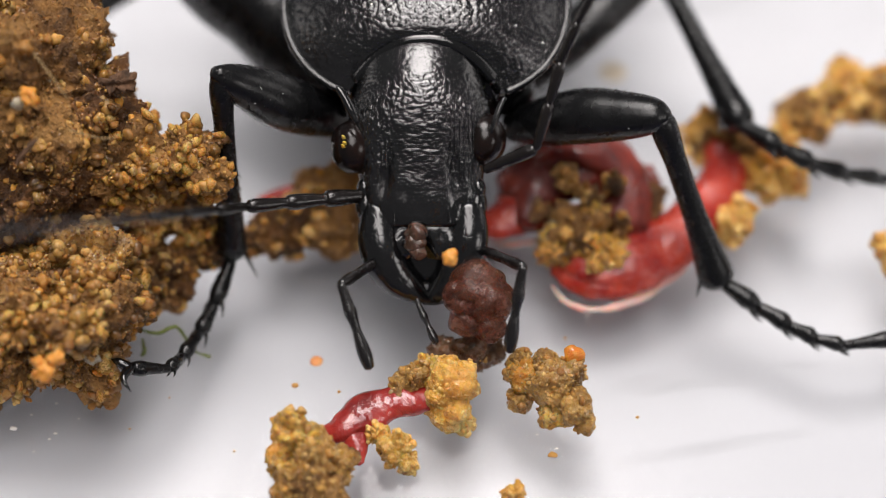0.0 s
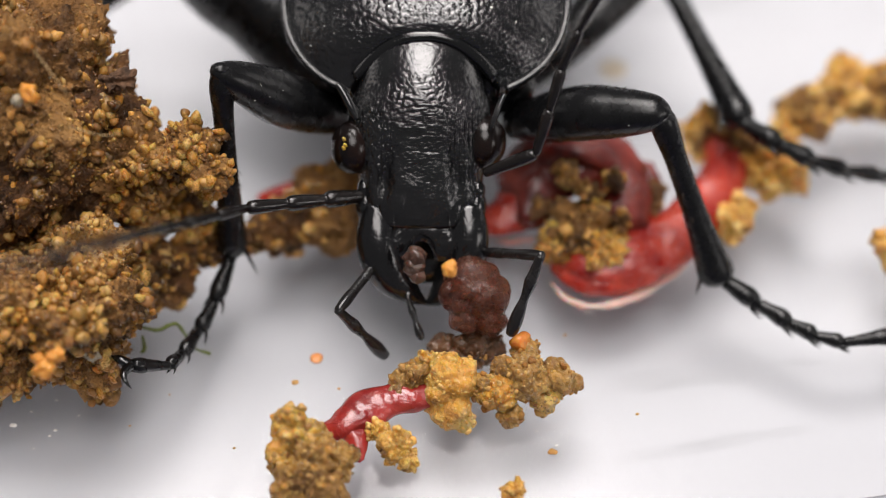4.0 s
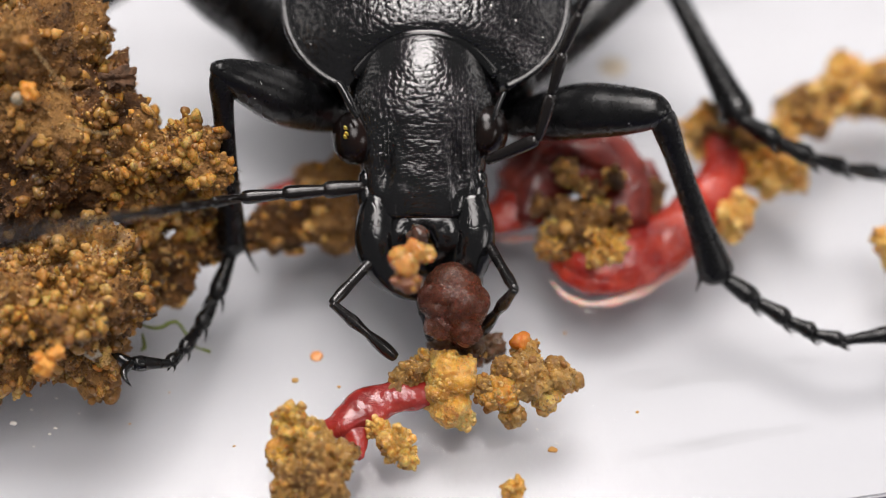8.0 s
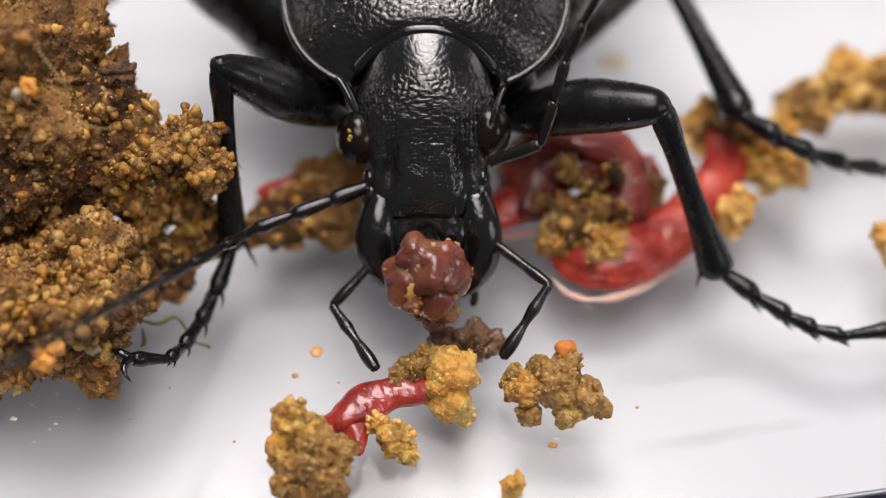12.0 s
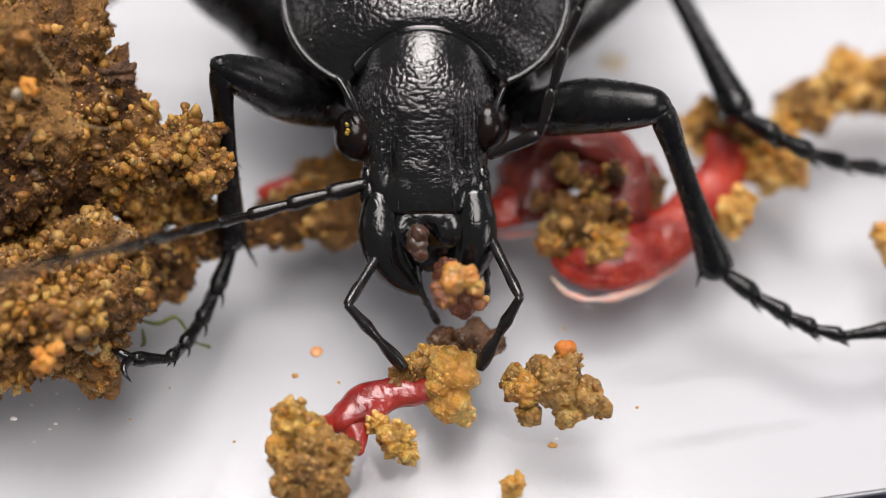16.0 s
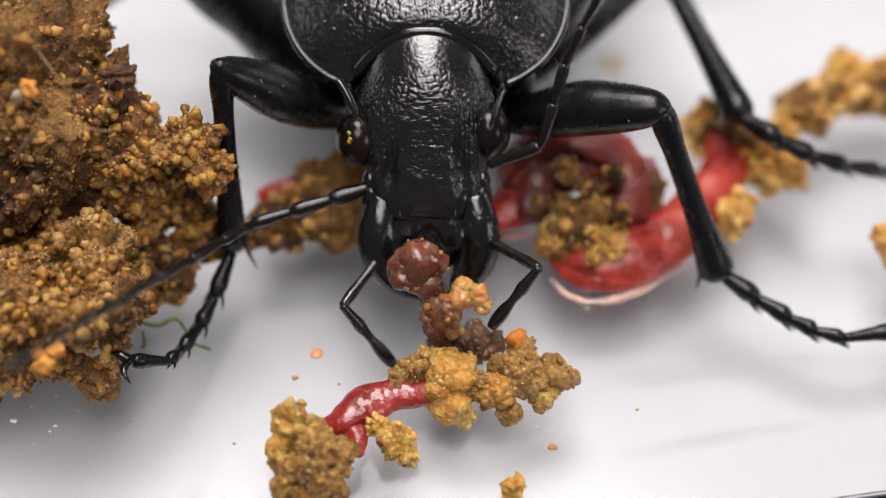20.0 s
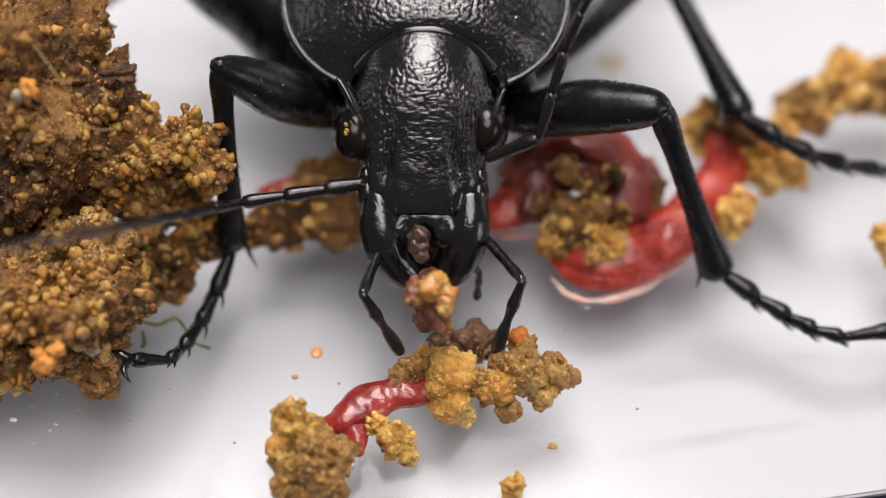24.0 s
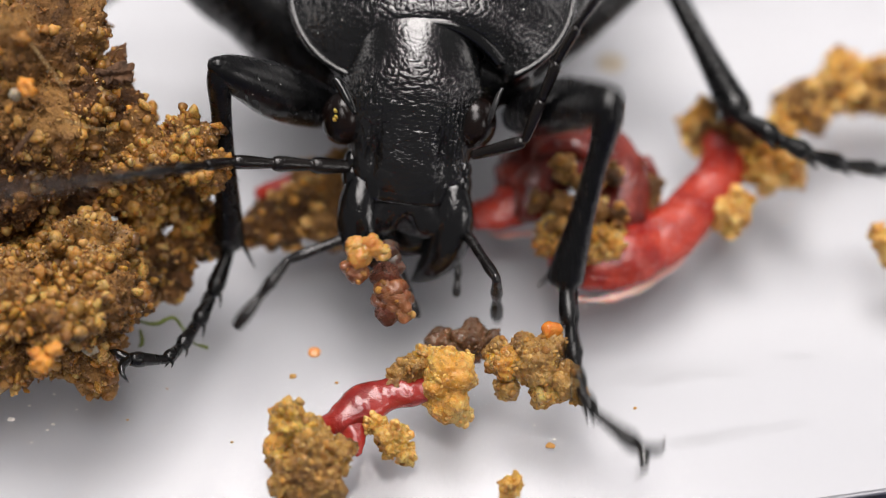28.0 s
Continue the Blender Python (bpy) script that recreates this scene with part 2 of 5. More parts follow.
def thing(name, at, label, category, group="", kind=""):
    ob = new(name)
    ob.empty_display_size = 0.001
    ob.location = Vector(at) * MM
    return tagged(ob, label, category, group, kind)


def smooth_path(points, steps):
    """Catmull-Rom through rows of numbers (place and radius)."""
    p = [np.array(q, float) for q in points]
    p = [2 * p[0] - p[1], *p, 2 * p[-1] - p[-2]]
    out = []
    for i in range(1, len(p) - 2):
        for k in range(steps):
            u = k / steps
            a, b, c, d = p[i - 1:i + 3]
            out.append(0.5 * (2 * b + (c - a) * u + (2 * a - 5 * b + 4 * c - d) * u * u + (3 * b - a - 3 * c + d) * u ** 3))
    out.append(p[-2])
    return out


def tube(points, sides=14, steps=5, flat=1.0, rough=0.0, freq=2.0, bm=None, wide=(0, 0, 1)):
    """A tapering limb through (x, y, z, radius); flat squeezes it along the direction wide."""
    bm = bm or bmesh.new()
    rows, rings = smooth_path(points, steps), []
    for i, r in enumerate(rows):
        c = Vector(r[:3])
        d = (Vector(rows[min(i + 1, len(rows) - 1)][:3]) - Vector(rows[max(i - 1, 0)][:3])).normalized()
        n = (Vector(wide) - d * d.dot(Vector(wide)))
        n = n.normalized() if n.length > 0.05 else d.orthogonal().normalized()
        b = d.cross(n)
        ring = []
        for k in range(sides):
            a = 2 * math.pi * k / sides
            q = c + (n * math.cos(a) * flat + b * math.sin(a)) * max(r[3], 0.005)
            if rough:
                q += (q - c).normalized() * rough * (noise.noise(q * freq) + 0.5 * noise.noise(q * freq * 2.7))
            ring.append(bm.verts.new(q))
        rings.append(ring)
    for a, b in zip(rings, rings[1:]):
        for k in range(sides):
            bm.faces.new((a[k], a[(k + 1) % sides], b[(k + 1) % sides], b[k]))
    for ring, c in ((rings[0][::-1], rows[0]), (rings[-1], rows[-1])):
        tip = bm.verts.new(Vector(c[:3]) + (Vector(c[:3]) - Vector(rows[1 if c is rows[0] else -2][:3])).normalized() * c[3] * 0.5)
        for k in range(sides):
            bm.faces.new((ring[k], ring[(k + 1) % sides], tip))
    return bm


def bumpy(bm, c, r, seed, sub=4, lump=0.3, crumbs=((1.3, 0.22), (3.2, 0.09)), squash=(1, 1, 1)):
    """A lump of soil or pulp: a ball swollen by uneven cells."""
    made = bmesh.ops.create_icosphere(bm, subdivisions=sub, radius=1.0)["verts"]
    c, off = Vector(c), Vector((seed * 3.71, seed * 1.37, seed * 5.9))
    for v in made:
        n = v.co.copy()
        p = Vector((n[0] * squash[0], n[1] * squash[1], n[2] * squash[2])) * r
        h = lump * r * noise.noise(n * 1.3 + off)
        for f, a in crumbs:
            h += a * (0.75 - 1.5 * noise.voronoi((p + off) * f)[0][0])
        v.co = c + p + n * h
    return bm


def grain_mesh(name, seed, sub=2, rough=0.35, material=None):
    bm = bmesh.new()
    bmesh.ops.create_icosphere(bm, subdivisions=sub, radius=1.0)
    rng = random.Random(seed)
    squash = [rng.uniform(0.75, 1.15) for _ in range(3)]
    off = Vector([rng.uniform(0, 50) for _ in range(3)])
    for v in bm.verts:
        n = v.co.copy()
        cut = 1.0
        for k in range(5):
            q = Vector((math.sin(seed * 7 + k * 2.4), math.cos(seed * 3 + k * 1.7), math.sin(seed + k * 4.1))).normalized()
            cut = min(cut, 0.7 / max(n.dot(q), 0.01))
        v.co = Vector([n[i] * squash[i] for i in range(3)]) * (cut + rough * noise.noise(n * 1.5 + off) + rough * 0.5 * noise.noise(n * 3.7 + off))
    for v in bm.verts:
        v.co *= MM
    for f in bm.faces:
        f.smooth = sub > 1
    me = bpy.data.meshes.new(name)
    bm.to_mesh(me)
    bm.free()
    if material:
        me.materials.append(material)
    return me


GRAIN_SHAPES = [grain_mesh("grain", k, 2, 0.35, GRAIN) for k in range(7)]
AMBER_SHAPE = grain_mesh("amber_grain", 21, 3, 0.45, AMBER)
DAMP = flesh("damp_brown_lump", (0.07, 0.032, 0.014), (0.22, 0.11, 0.05), 0.24, 0.4)
DAMP_GRAIN = quartz("damp_brown_sand", ((0.0, (0.08, 0.04, 0.02)), (1.0, (0.22, 0.11, 0.05))), True)
BEAD = flesh("orange_brown_bead", (0.6, 0.18, 0.02), (0.8, 0.34, 0.05), 0.08, 0.6)
BEAD_SHAPE = grain_mesh("amber_grain", 23, 3, 0.12, BEAD)
HONEY = quartz("honey_quartz", ((0.0, (0.62, 0.27, 0.04)), (0.6, (0.78, 0.42, 0.085)), (1.0, (0.84, 0.54, 0.16))))
HONEY.node_tree.nodes["Principled BSDF"].inputs["Transmission Weight"].default_value = 0.35
HONEY.node_tree.nodes["Principled BSDF"].inputs["Subsurface Weight"].default_value = 0.7
HONEY_SHAPES = [grain_mesh("honey_grain", 51 + k, 2, 0.28, HONEY) for k in range(5)]
GREY_SHAPES = [grain_mesh("grey_grain", 31 + k, 2, 0.3, GREY_GRAIN) for k in range(3)]


def turned(rng):
    return Euler((rng.uniform(0, 6.3), rng.uniform(0, 6.3), rng.uniform(0, 6.3)))


def joined_grains(name, spots, parent, material, at, sub=1):
    """Many small grains in one mesh; spots are place and radius."""
    ico = bmesh.new()
    bmesh.ops.create_icosphere(ico, subdivisions=sub, radius=1.0)
    base = np.array([v.co[:] for v in ico.verts])
    faces = np.array([[v.index for v in f.verts] for f in ico.faces])
    ico.free()
    rng = np.random.RandomState(len(spots))
    verts, polys = [], []
    for k, (p, r) in enumerate(spots):
        if sub > 1:
            wave = np.sin(base @ rng.normal(0, 1.6, (3, 3)) + rng.rand(3) * 6.3).sum(axis=1, keepdims=True)
            cut = np.minimum(1.0, 0.74 / np.maximum(base @ (lambda n: n / np.linalg.norm(n, axis=0))(rng.normal(size=(3, 7))), 0.01)).min(axis=1, keepdims=True)
            q = base * cut * np.maximum(0.5, 1.1 + 0.08 * wave + 0.05 * np.sin(base @ rng.normal(0, 4.5, (3, 3)) + rng.rand(3) * 6.3).sum(axis=1, keepdims=True)) * (0.65 + 0.7 * rng.rand(1, 3))
        else:
            q = base * (1 + 0.5 * (rng.rand(len(base), 1) - 0.5)) * (0.65 + 0.7 * rng.rand(1, 3))
        turn, _ = np.linalg.qr(rng.normal(size=(3, 3)))
        verts.append((q @ turn * r + np.array(p)) * MM)
        polys.append(faces + k * len(base))
    me = bpy.data.meshes.new(name)
    me.from_pydata(np.concatenate(verts).tolist(), [], np.concatenate(polys).tolist())
    if sub > 1:
        me.polygons.foreach_set("use_smooth", [True] * len(me.polygons))
    ob = mesh_object(name, me, material, parent, "", at)
    return tagged(ob, kind="stuff")


def clod(name, lobes, label, seed, material=SOIL, grains=40, fine=800, size=(0.14, 0.3), sub=5, group="", category="soil", others=(), sand=None, crumbs=((0.9, 0.3), (2.0, 0.26), (4.4, 0.16), (9.0, 0.07)), lump=0.45, origin=None, honey=((), 0), bare=(), round_sand=120):
    """A clod of soil: crumbly lobes (x, y, z, radius), loose sand grains stuck on it."""
    rng = random.Random(seed)
    base = Vector(origin) if origin else Vector((lobes[0][0], lobes[0][1], 0))
    top = thing(name, base, label, category, group)
    spots, owner = [], []
    for k, lobe in enumerate(lobes):
        *c, r = lobe[:4]
        bm = bumpy(bmesh.new(), Vector(c) - base, r, seed + k * 1.7, sub + 1 if r > 2.0 else sub, lump, crumbs)
        for v in bm.verts:
            if v.co.z + base.z < 0.02:
                v.co.z = 0.02 - base.z
        bm.normal_update()
        rest = [(Vector(q[:3]) - base, q[3] * 0.8) for i, q in enumerate(lobes) if i != k]
        # grains lie on the open faces that look up or forward
        picks = [v for v in bm.verts if v.co.z + base.z > 0.1 and v.normal.dot(Vector((0, -0.6, 0.6))) > -0.3 and all((v.co - q).length > w for q, w in rest)]
        for v in rng.sample(picks, min(len(picks), int((grains + fine) * 4 * r * r / sum(q[3] ** 2 for q in lobes)))):
            spots.append((v.co.copy(), v.normal.copy()))
            owner.append(k)
        mat = material[k % len(material)] if isinstance(material, (list, tuple)) else material
        part("lump", bm, mat, top)
    glassy = [q for q, k in zip(spots, owner) if k in honey[0] and q[1].dot(Vector((0, -0.64, 0.77))) > 0.1]
    for p, n in rng.sample(glassy, min(honey[1], len(glassy))):
        r = rng.uniform(0.11, 0.27)
        g = mesh_object("grain", rng.choice(HONEY_SHAPES), HONEY, top)
        g.matrix_basis = Matrix.LocRotScale((p + n * r * 0.35) * MM, turned(rng), (r * rng.uniform(0.8, 1.3), r, r * rng.uniform(0.6, 1.0)))
    tagged_spots = list(zip(spots, owner))
    rng.shuffle(tagged_spots)
    spots = [q for q, _ in tagged_spots]
    for k, (p, n) in enumerate(spots[:grains]):
        r = rng.uniform(*size) * rng.choice((0.7, 1, 1, 1.25))
        roll = rng.random()
        me = AMBER_SHAPE if roll < 0.04 else rng.choice(GREY_SHAPES) if roll < 0.08 else rng.choice(GRAIN_SHAPES)
        g = mesh_object("grain", me, GRAIN, top)
        g.matrix_basis = Matrix.LocRotScale((p + n * r * 0.15) * MM, turned(rng), (r * rng.uniform(0.8, 1.3), r * rng.uniform(0.7, 1.1), r))
    if fine:
        # rounded sand lies in patches, finer bits everywhere else
        coarse, bits = [], []
        for (p, n), k in tagged_spots[grains:grains + fine]:
            patch = noise.noise(p * 0.55 + Vector((seed, 0, 0))) + 0.5 * noise.noise(p * 1.6) - (0.45 if k in bare else 0.0)
            if len(coarse) < round_sand and patch > -0.15 and rng.random() < 0.7:
                r = size[1] * rng.choice((0.2, 0.24, 0.28, 0.34, 0.42, 0.56, 0.86))
                coarse.append((p - n * r * 0.35, r))
            elif k not in bare or rng.random() < 0.55:
                bits.append((p - n * 0.02, rng.choice((0.03, 0.04, 0.05, 0.07)) * rng.uniform(0.8, 1.2)))
        if coarse:
            joined_grains("sand", coarse, top, sand or HONEY_SAND, (0, 0, 0), 2)
        joined_grains("fine_sand", bits, top, sand or FINE_GRAIN, (0, 0, 0))
    for p, r, me in others:
        g = mesh_object("grain", me, AMBER, top)
        g.matrix_basis = Matrix.LocRotScale((Vector(p) - base) * MM, turned(rng), (r, r, r))
    return top


# ---- the setting ----
def slab(name, size, z0, z1, material, label, at=(0, 0), turn=0.0, category="floor"):
    bm = bmesh.new()
    bmesh.ops.create_cube(bm, size=1.0)
    for v in bm.verts:
        v.co = Vector((v.co.x * size[0], v.co.y * size[1], z0 if v.co.z < 0 else z1))
    bmesh.ops.bevel(bm, geom=bm.edges[:], offset=0.08, segments=2, affect="EDGES")
    ob = part(name, bm, material, None, label, (at[0], at[1], 0), False)
    ob.rotation_euler.z = turn
    return tagged(ob, label, category, kind="structure")


PAPER_Z = -2.3
plastic_floor = slab("floor", (240, 200), -0.8, 0.0, PLASTIC, "clear scratched plastic floor of a shallow box", (0, 40))
plastic_floor.data.materials.append(PLASTIC_BODY)
for face in plastic_floor.data.polygons:
    face.material_index = 0 if face.normal.z > 0.9 else 1
slab("paper_ground", (300, 300), PAPER_Z - 0.3, PAPER_Z, PAPER, "white paper sheet under the clear plastic box", (-11.45, 142.27), 0.1619, "paper")
slab("table_ground", (700, 600), PAPER_Z - 20, PAPER_Z - 0.5, TABLE, "dark blue table top under the paper", (0, 0), 0, "table")

# ---- the beetle ----
beetle = thing("ground_beetle", (0, 9, 0), "black wrinkled ground beetle feeding with spread jaws", "beetle")
BEETLE_AT = Vector((0, 9, 0))


def limb(name, points, material, parent=beetle, label="", **more):
    """A limb of the beetle whose origin lies at its first joint."""
    o = Vector(points[0][:3])
    bm = tube([(*(Vector(p[:3]) - o), p[3]) for p in points], **more)
    base = BEETLE_AT if parent is beetle else Vector((0, 0, 0))
    return part(name, bm, material, parent, label, o - base)


NECK = Vector((-0.75, 5.69, 8.40))
HEAD_TILT = 41.0
EYE_CENTRE = Vector((-0.30, -3.15, -0.50))
NOD_CENTRE = Vector((-0.30, 0.20, -0.60))


def loft(sections, sides=40, steps=4, power=2.4, bm=None):
    """A closed body from sections (y, half width, top, bottom, x shift)."""
    bm = bm or bmesh.new()
    rows, rings = smooth_path(sections, steps), []
    for y, w, top, bottom, sx in rows:
        ring = []
        for k in range(sides):
            a = 2 * math.pi * k / sides
            ca, sa = math.cos(a), math.sin(a)
            x = math.copysign(abs(ca) ** (2 / (power(y) if callable(power) else power)), ca) * w
            mid, half = (top + bottom) / 2, (top - bottom) / 2
            z = mid + math.copysign(abs(sa) ** (2 / 2.1), sa) * half
            ring.append(bm.verts.new((x + sx, y, z)))
        rings.append(ring)
    for a, b in zip(rings, rings[1:]):
        for k in range(sides):
            bm.faces.new((a[k], b[k], b[(k + 1) % sides], a[(k + 1) % sides]))
    bm.faces.new(rings[0])
    bm.faces.new(rings[-1][::-1])
    bmesh.ops.recalc_face_normals(bm, faces=bm.faces)
    return bm


def wrinkle(p, scale, stretch):
    """Height from -1 to 1 of a wrinkled skin at a place in millimetres: small domes parted by worm-like grooves."""
    q = Vector((p.x * scale * stretch[0], p.y * scale * stretch[1], p.z * scale))
    q += 0.6 * noise.noise_vector(q * 0.5)
    near = noise.voronoi(q)[0]
    dome = 1 - (near[0] / 0.6) ** 2
    worm_line = math.exp(-(noise.noise(q * 0.55 + Vector((7, 3, 1))) / 0.12) ** 2)
    return max(-1, dome) - 0.55 * worm_line


def prothorax():
    """Shield of the thorax with its raised, shining rim; origin at the middle of the front edge."""
    # along the length: y, half width
    outline = [(-1.05, 2.8), (-0.7, 3.5), (-0.15, 4.15), (0.6, 4.62), (1.5, 4.9), (2.6, 5.0), (3.8, 4.9), (5.2, 4.5), (6.6, 4.2)]
    rows = smooth_path([(*o, 0) for o in outline], 26)
    cols, bm, grid = 340, bmesh.new(), []
    for i, (y, w, _) in enumerate(rows):
        line = []
        for k in range(cols + 1):
            u = 2 * k / cols - 1
            # the front edge is hollowed for the head
            hollow = 1.2 * max(0.0, 1 - (i / (len(rows) * 0.55))) * (1 - min(1, abs(u) / 0.93) ** 2.2)
            z = -1.75 * abs(u) ** 2.3 - 0.07 * (y - 1.5) ** 2 * 0.5 + 0.12 * max(0, abs(u) - 0.93) / 0.07
            z -= 0.012 * math.exp(-(u / 0.012) ** 2)
            z -= 0.5 * math.exp(-((i / 36.0) ** 2)) * (1 - 0.6 * abs(u) ** 3) * 0.6
            q = Vector((u * w, y + hollow, z))
            if i < 150:
                q.z += 0.014 * wrinkle(q, 5.6, (0.9, 1.0)) * min(1, i / 14) * min(1, (1 - abs(u)) / 0.05)
            line.append(bm.verts.new(q))
        grid.append(line)
    for a, b in zip(grid, grid[1:]):
        for k in range(cols):
            bm.faces.new((a[k], a[k + 1], b[k + 1], b[k]))
    # the under side
    low = [[bm.verts.new((v.co.x * 0.93, v.co.y + 0.15, v.co.z - 0.25 - 2.6 * (1 - min(1, abs(v.co.x) / 4.7) ** 2))) for v in line] for line in grid]
    for a, b in zip(low, low[1:]):
        for k in range(cols):
            bm.faces.new((a[k + 1], a[k], b[k], b[k + 1]))
    for a, b in ((grid[0], low[0]), (low[-1], grid[-1])):
        for k in range(cols):
            bm.faces.new((a[k + 1], a[k], b[k], b[k + 1]))
    for k in (0, cols):
        for i in range(len(grid) - 1):
            q = (grid[i][k], grid[i + 1][k], low[i + 1][k], low[i][k])
            bm.faces.new(q if k else q[::-1])
    bmesh.ops.recalc_face_normals(bm, faces=bm.faces)
    rims = [[g[k].co.copy() for g in grid] for k in (0, cols)]
    front = [v.co.copy() for v in grid[0]]
    return bm, rims, front


SHIELD_AT = Vector((-0.61, 6.18, 8.70))
SHIELD_TILT = 13.5
bm, rims, front = prothorax()
pronotum = part("pronotum", bm, CHITIN_ROUGH, beetle, "domed black shield with a wrinkled surface", SHIELD_AT - BEETLE_AT)
pronotum.rotation_euler.x = radians(SHIELD_TILT)
for line in rims:
    part("rim", tube([(*p, 0.13) for p in line[::10]], 12, 3), CHITIN_SMOOTH, pronotum, "raised shining edge of the shield")
part("front_edge", tube([(*(p + Vector((0, 0.05, -0.04))), 0.25) for p in front[26:-26:18]], 12, 3), CHITIN_SMOOTH, pronotum, "smooth front edge of the shield")

for line in ([(-3.59, 4.49, 7.90, 0.1), (-3.40, 4.32, 7.75, 0.16), (-3.17, 3.98, 7.50, 0.17), (-2.90, 3.53, 7.20, 0.1)], [(2.10, 4.60, 7.30, 0.07), (1.96, 4.37, 7.15, 0.11), (1.80, 4.03, 6.90, 0.11), (1.62, 3.63, 6.60, 0.07)]):
    limb("neck_fold", line, CHITIN_SMOOTH, beetle, "shining fold of skin between shield and head", sides=12, steps=5)

# wing cases and belly, behind the shield
part("wing_cases", loft([(0, 4.0, 1.1, -2.0, 0), (3, 6.0, 2.0, -2.6, 0), (9, 7.4, 2.6, -3.0, 0), (15, 7.0, 2.2, -3.0, 0), (20, 4.6, 1.0, -2.6, 0), (23, 1.2, -0.8, -2.0, 0)]), CHITIN_ROUGH, beetle, "", Vector((0, 13.2, 7.6)) - BEETLE_AT)

# the head: its own space has y backwards along the head and z off its top
def head_body():
    """The head, round at the neck and flatter between the brows, with two furrows before the eyes."""
    rows = [(2.6, 1.9, -2.1, -3.2, 0), (1.8, 2.1, -1.6, -3.1, 0), (1.0, 1.95, -1.0, -2.9, 0), (0.3, 2.02, -0.5, -2.9, 0), (-0.4, 2.1, -0.14, -3.0, 0), (-1.0, 2.22, 0.1, -3.0, 0), (-1.7, 2.4, 0.24, -3.0, -0.04), (-2.4, 2.48, 0.22, -2.9, -0.07), (-3.2, 2.44, 0.08, -2.8, -0.08), (-3.8, 2.27, -0.02, -2.6, -0.04), (-4.3, 2.14, -0.1, -2.5, 0), (-4.9, 2.12, -0.2, -2.4, 0), (-5.4, 1.85, -0.32, -2.2, 0), (-5.75, 1.35, -0.42, -1.9, 0)]
    bm = loft(rows, 340, 24, lambda y: 2.0 + 0.7 * min(1, max(0, (-1.2 - y) / 1.2)))
    for v in bm.verts:
        if v.co.z > -1.2:
            along = math.exp(-((v.co.y + 4.3) / 0.95) ** 2)
            v.co.z -= 0.2 * along * math.exp(-((abs(v.co.x) - 1.18 + 0.1 * (v.co.y + 4.3)) / 0.24) ** 2)
            v.co.z += 0.06 * noise.noise(v.co * 1.7) * along
        if v.co.z > -1.5:
            # faint crosswise wrinkles on the neck, strong ones between the eyes, the front nearly smooth
            y, side = v.co.y, abs(v.co.x)
            strong = 0.16 + 0.84 * min(1, max(0, (-0.6 - y) / 1.2))
            strong *= min(1, max(0.3, (y + 5.0) / 1.4))
            crown = min(1, max(0, (side - 0.35) / 0.5)) if y < -1.8 else 0.0
            h = wrinkle(v.co, 7.6, (0.95, 1.05)) * (1 - crown)
            if crown:
                h += wrinkle(v.co, 7.6, (1.25, 0.7)) * crown
            v.co.z += 0.026 * strong * h + 0.05 * math.exp(-(v.co.x / 0.75) ** 2) * min(1, max(0, (y + 2.2) / 1.5))
    return bm


head = part("head", head_body(), CHITIN_HEAD, beetle, "black wrinkled head", NECK - BEETLE_AT)
head.rotation_euler.x = radians(HEAD_TILT)


def ball(c, r, squash=(1, 1, 1), sub=4):
    bm = bmesh.new()
    bmesh.ops.create_icosphere(bm, subdivisions=sub, radius=1.0)
    for v in bm.verts:
        v.co = Vector([v.co[i] * squash[i] * r for i in range(3)]) + Vector(c)
    return bm


for side, ex, ey in ((-1, -2.37, -3.2), (1, 2.16, -2.95)):
    part("eye", ball((ex, ey, -0.93), 0.93, (0.82, 1.0, 0.88), 5), EYE_SKIN, head, "bulging glossy dark brown eye")
    for x, r, reach in ((1.02, 0.026, 3.9), (1.17, 0.032, 4.25), (1.33, 0.036, 4.4), (1.48, 0.04, 4.5), (1.63, 0.042, 4.4), (1.77, 0.045, 4.2)):
        line = []
        for k in range(7):
            y = -1.9 - 0.12 * x + (1.9 + 0.12 * x - reach) * k / 6
            xx = x + 0.035 * noise.noise(Vector((x * 9 * side, y * 1.6, 0)))
            w = 2.46 if y > -2.6 else 2.46 - 0.15 * (-2.6 - y)
            top = 0.2 - 0.17 * max(0, -2.4 - y)
            z = (top - 2.8) / 2 + (top + 2.8) / 2 * (1 - (xx / w) ** 2.7) ** 0.476
            line.append((side * xx, y, z + 0.004, r * (0.4 if k in (0, 6) else 0.8 + 0.35 * noise.noise(Vector((y * 2, x * 5, side))))))
        part("brow_ridge", tube(line, 8, 4, 1.0, 0.012, 6.0), CHITIN_SMOOTH, head)
    # knob at the root of the feeler and the plate before it
    part("cheek", ball((side * 1.9, -5.15, -1.1), 0.46, (0.8, 1.3, 0.9), 4), CHITIN_JAW, head)
    part("feeler_socket", ball((side * 1.95, -4.62, -0.95), 0.3, (0.9, 1.2, 1), 4), CHITIN_JAW, head)

# yellow specks of dirt on one eye
YELLOW = quartz("yellow_speck", ((0.0, (0.8, 0.55, 0.08)), (1.0, (0.85, 0.65, 0.15))))
for p in ((-2.62, -2.95, 0.0), (-2.58, -3.15, 0.02), (-2.63, -3.25, -0.02)):
    g = mesh_object("speck", grain_mesh("speck", 5, 1, 0.4, YELLOW), YELLOW, head)
    g.matrix_basis = Matrix.LocRotScale(Vector(p) * MM, None, (0.085, 0.085, 0.085))

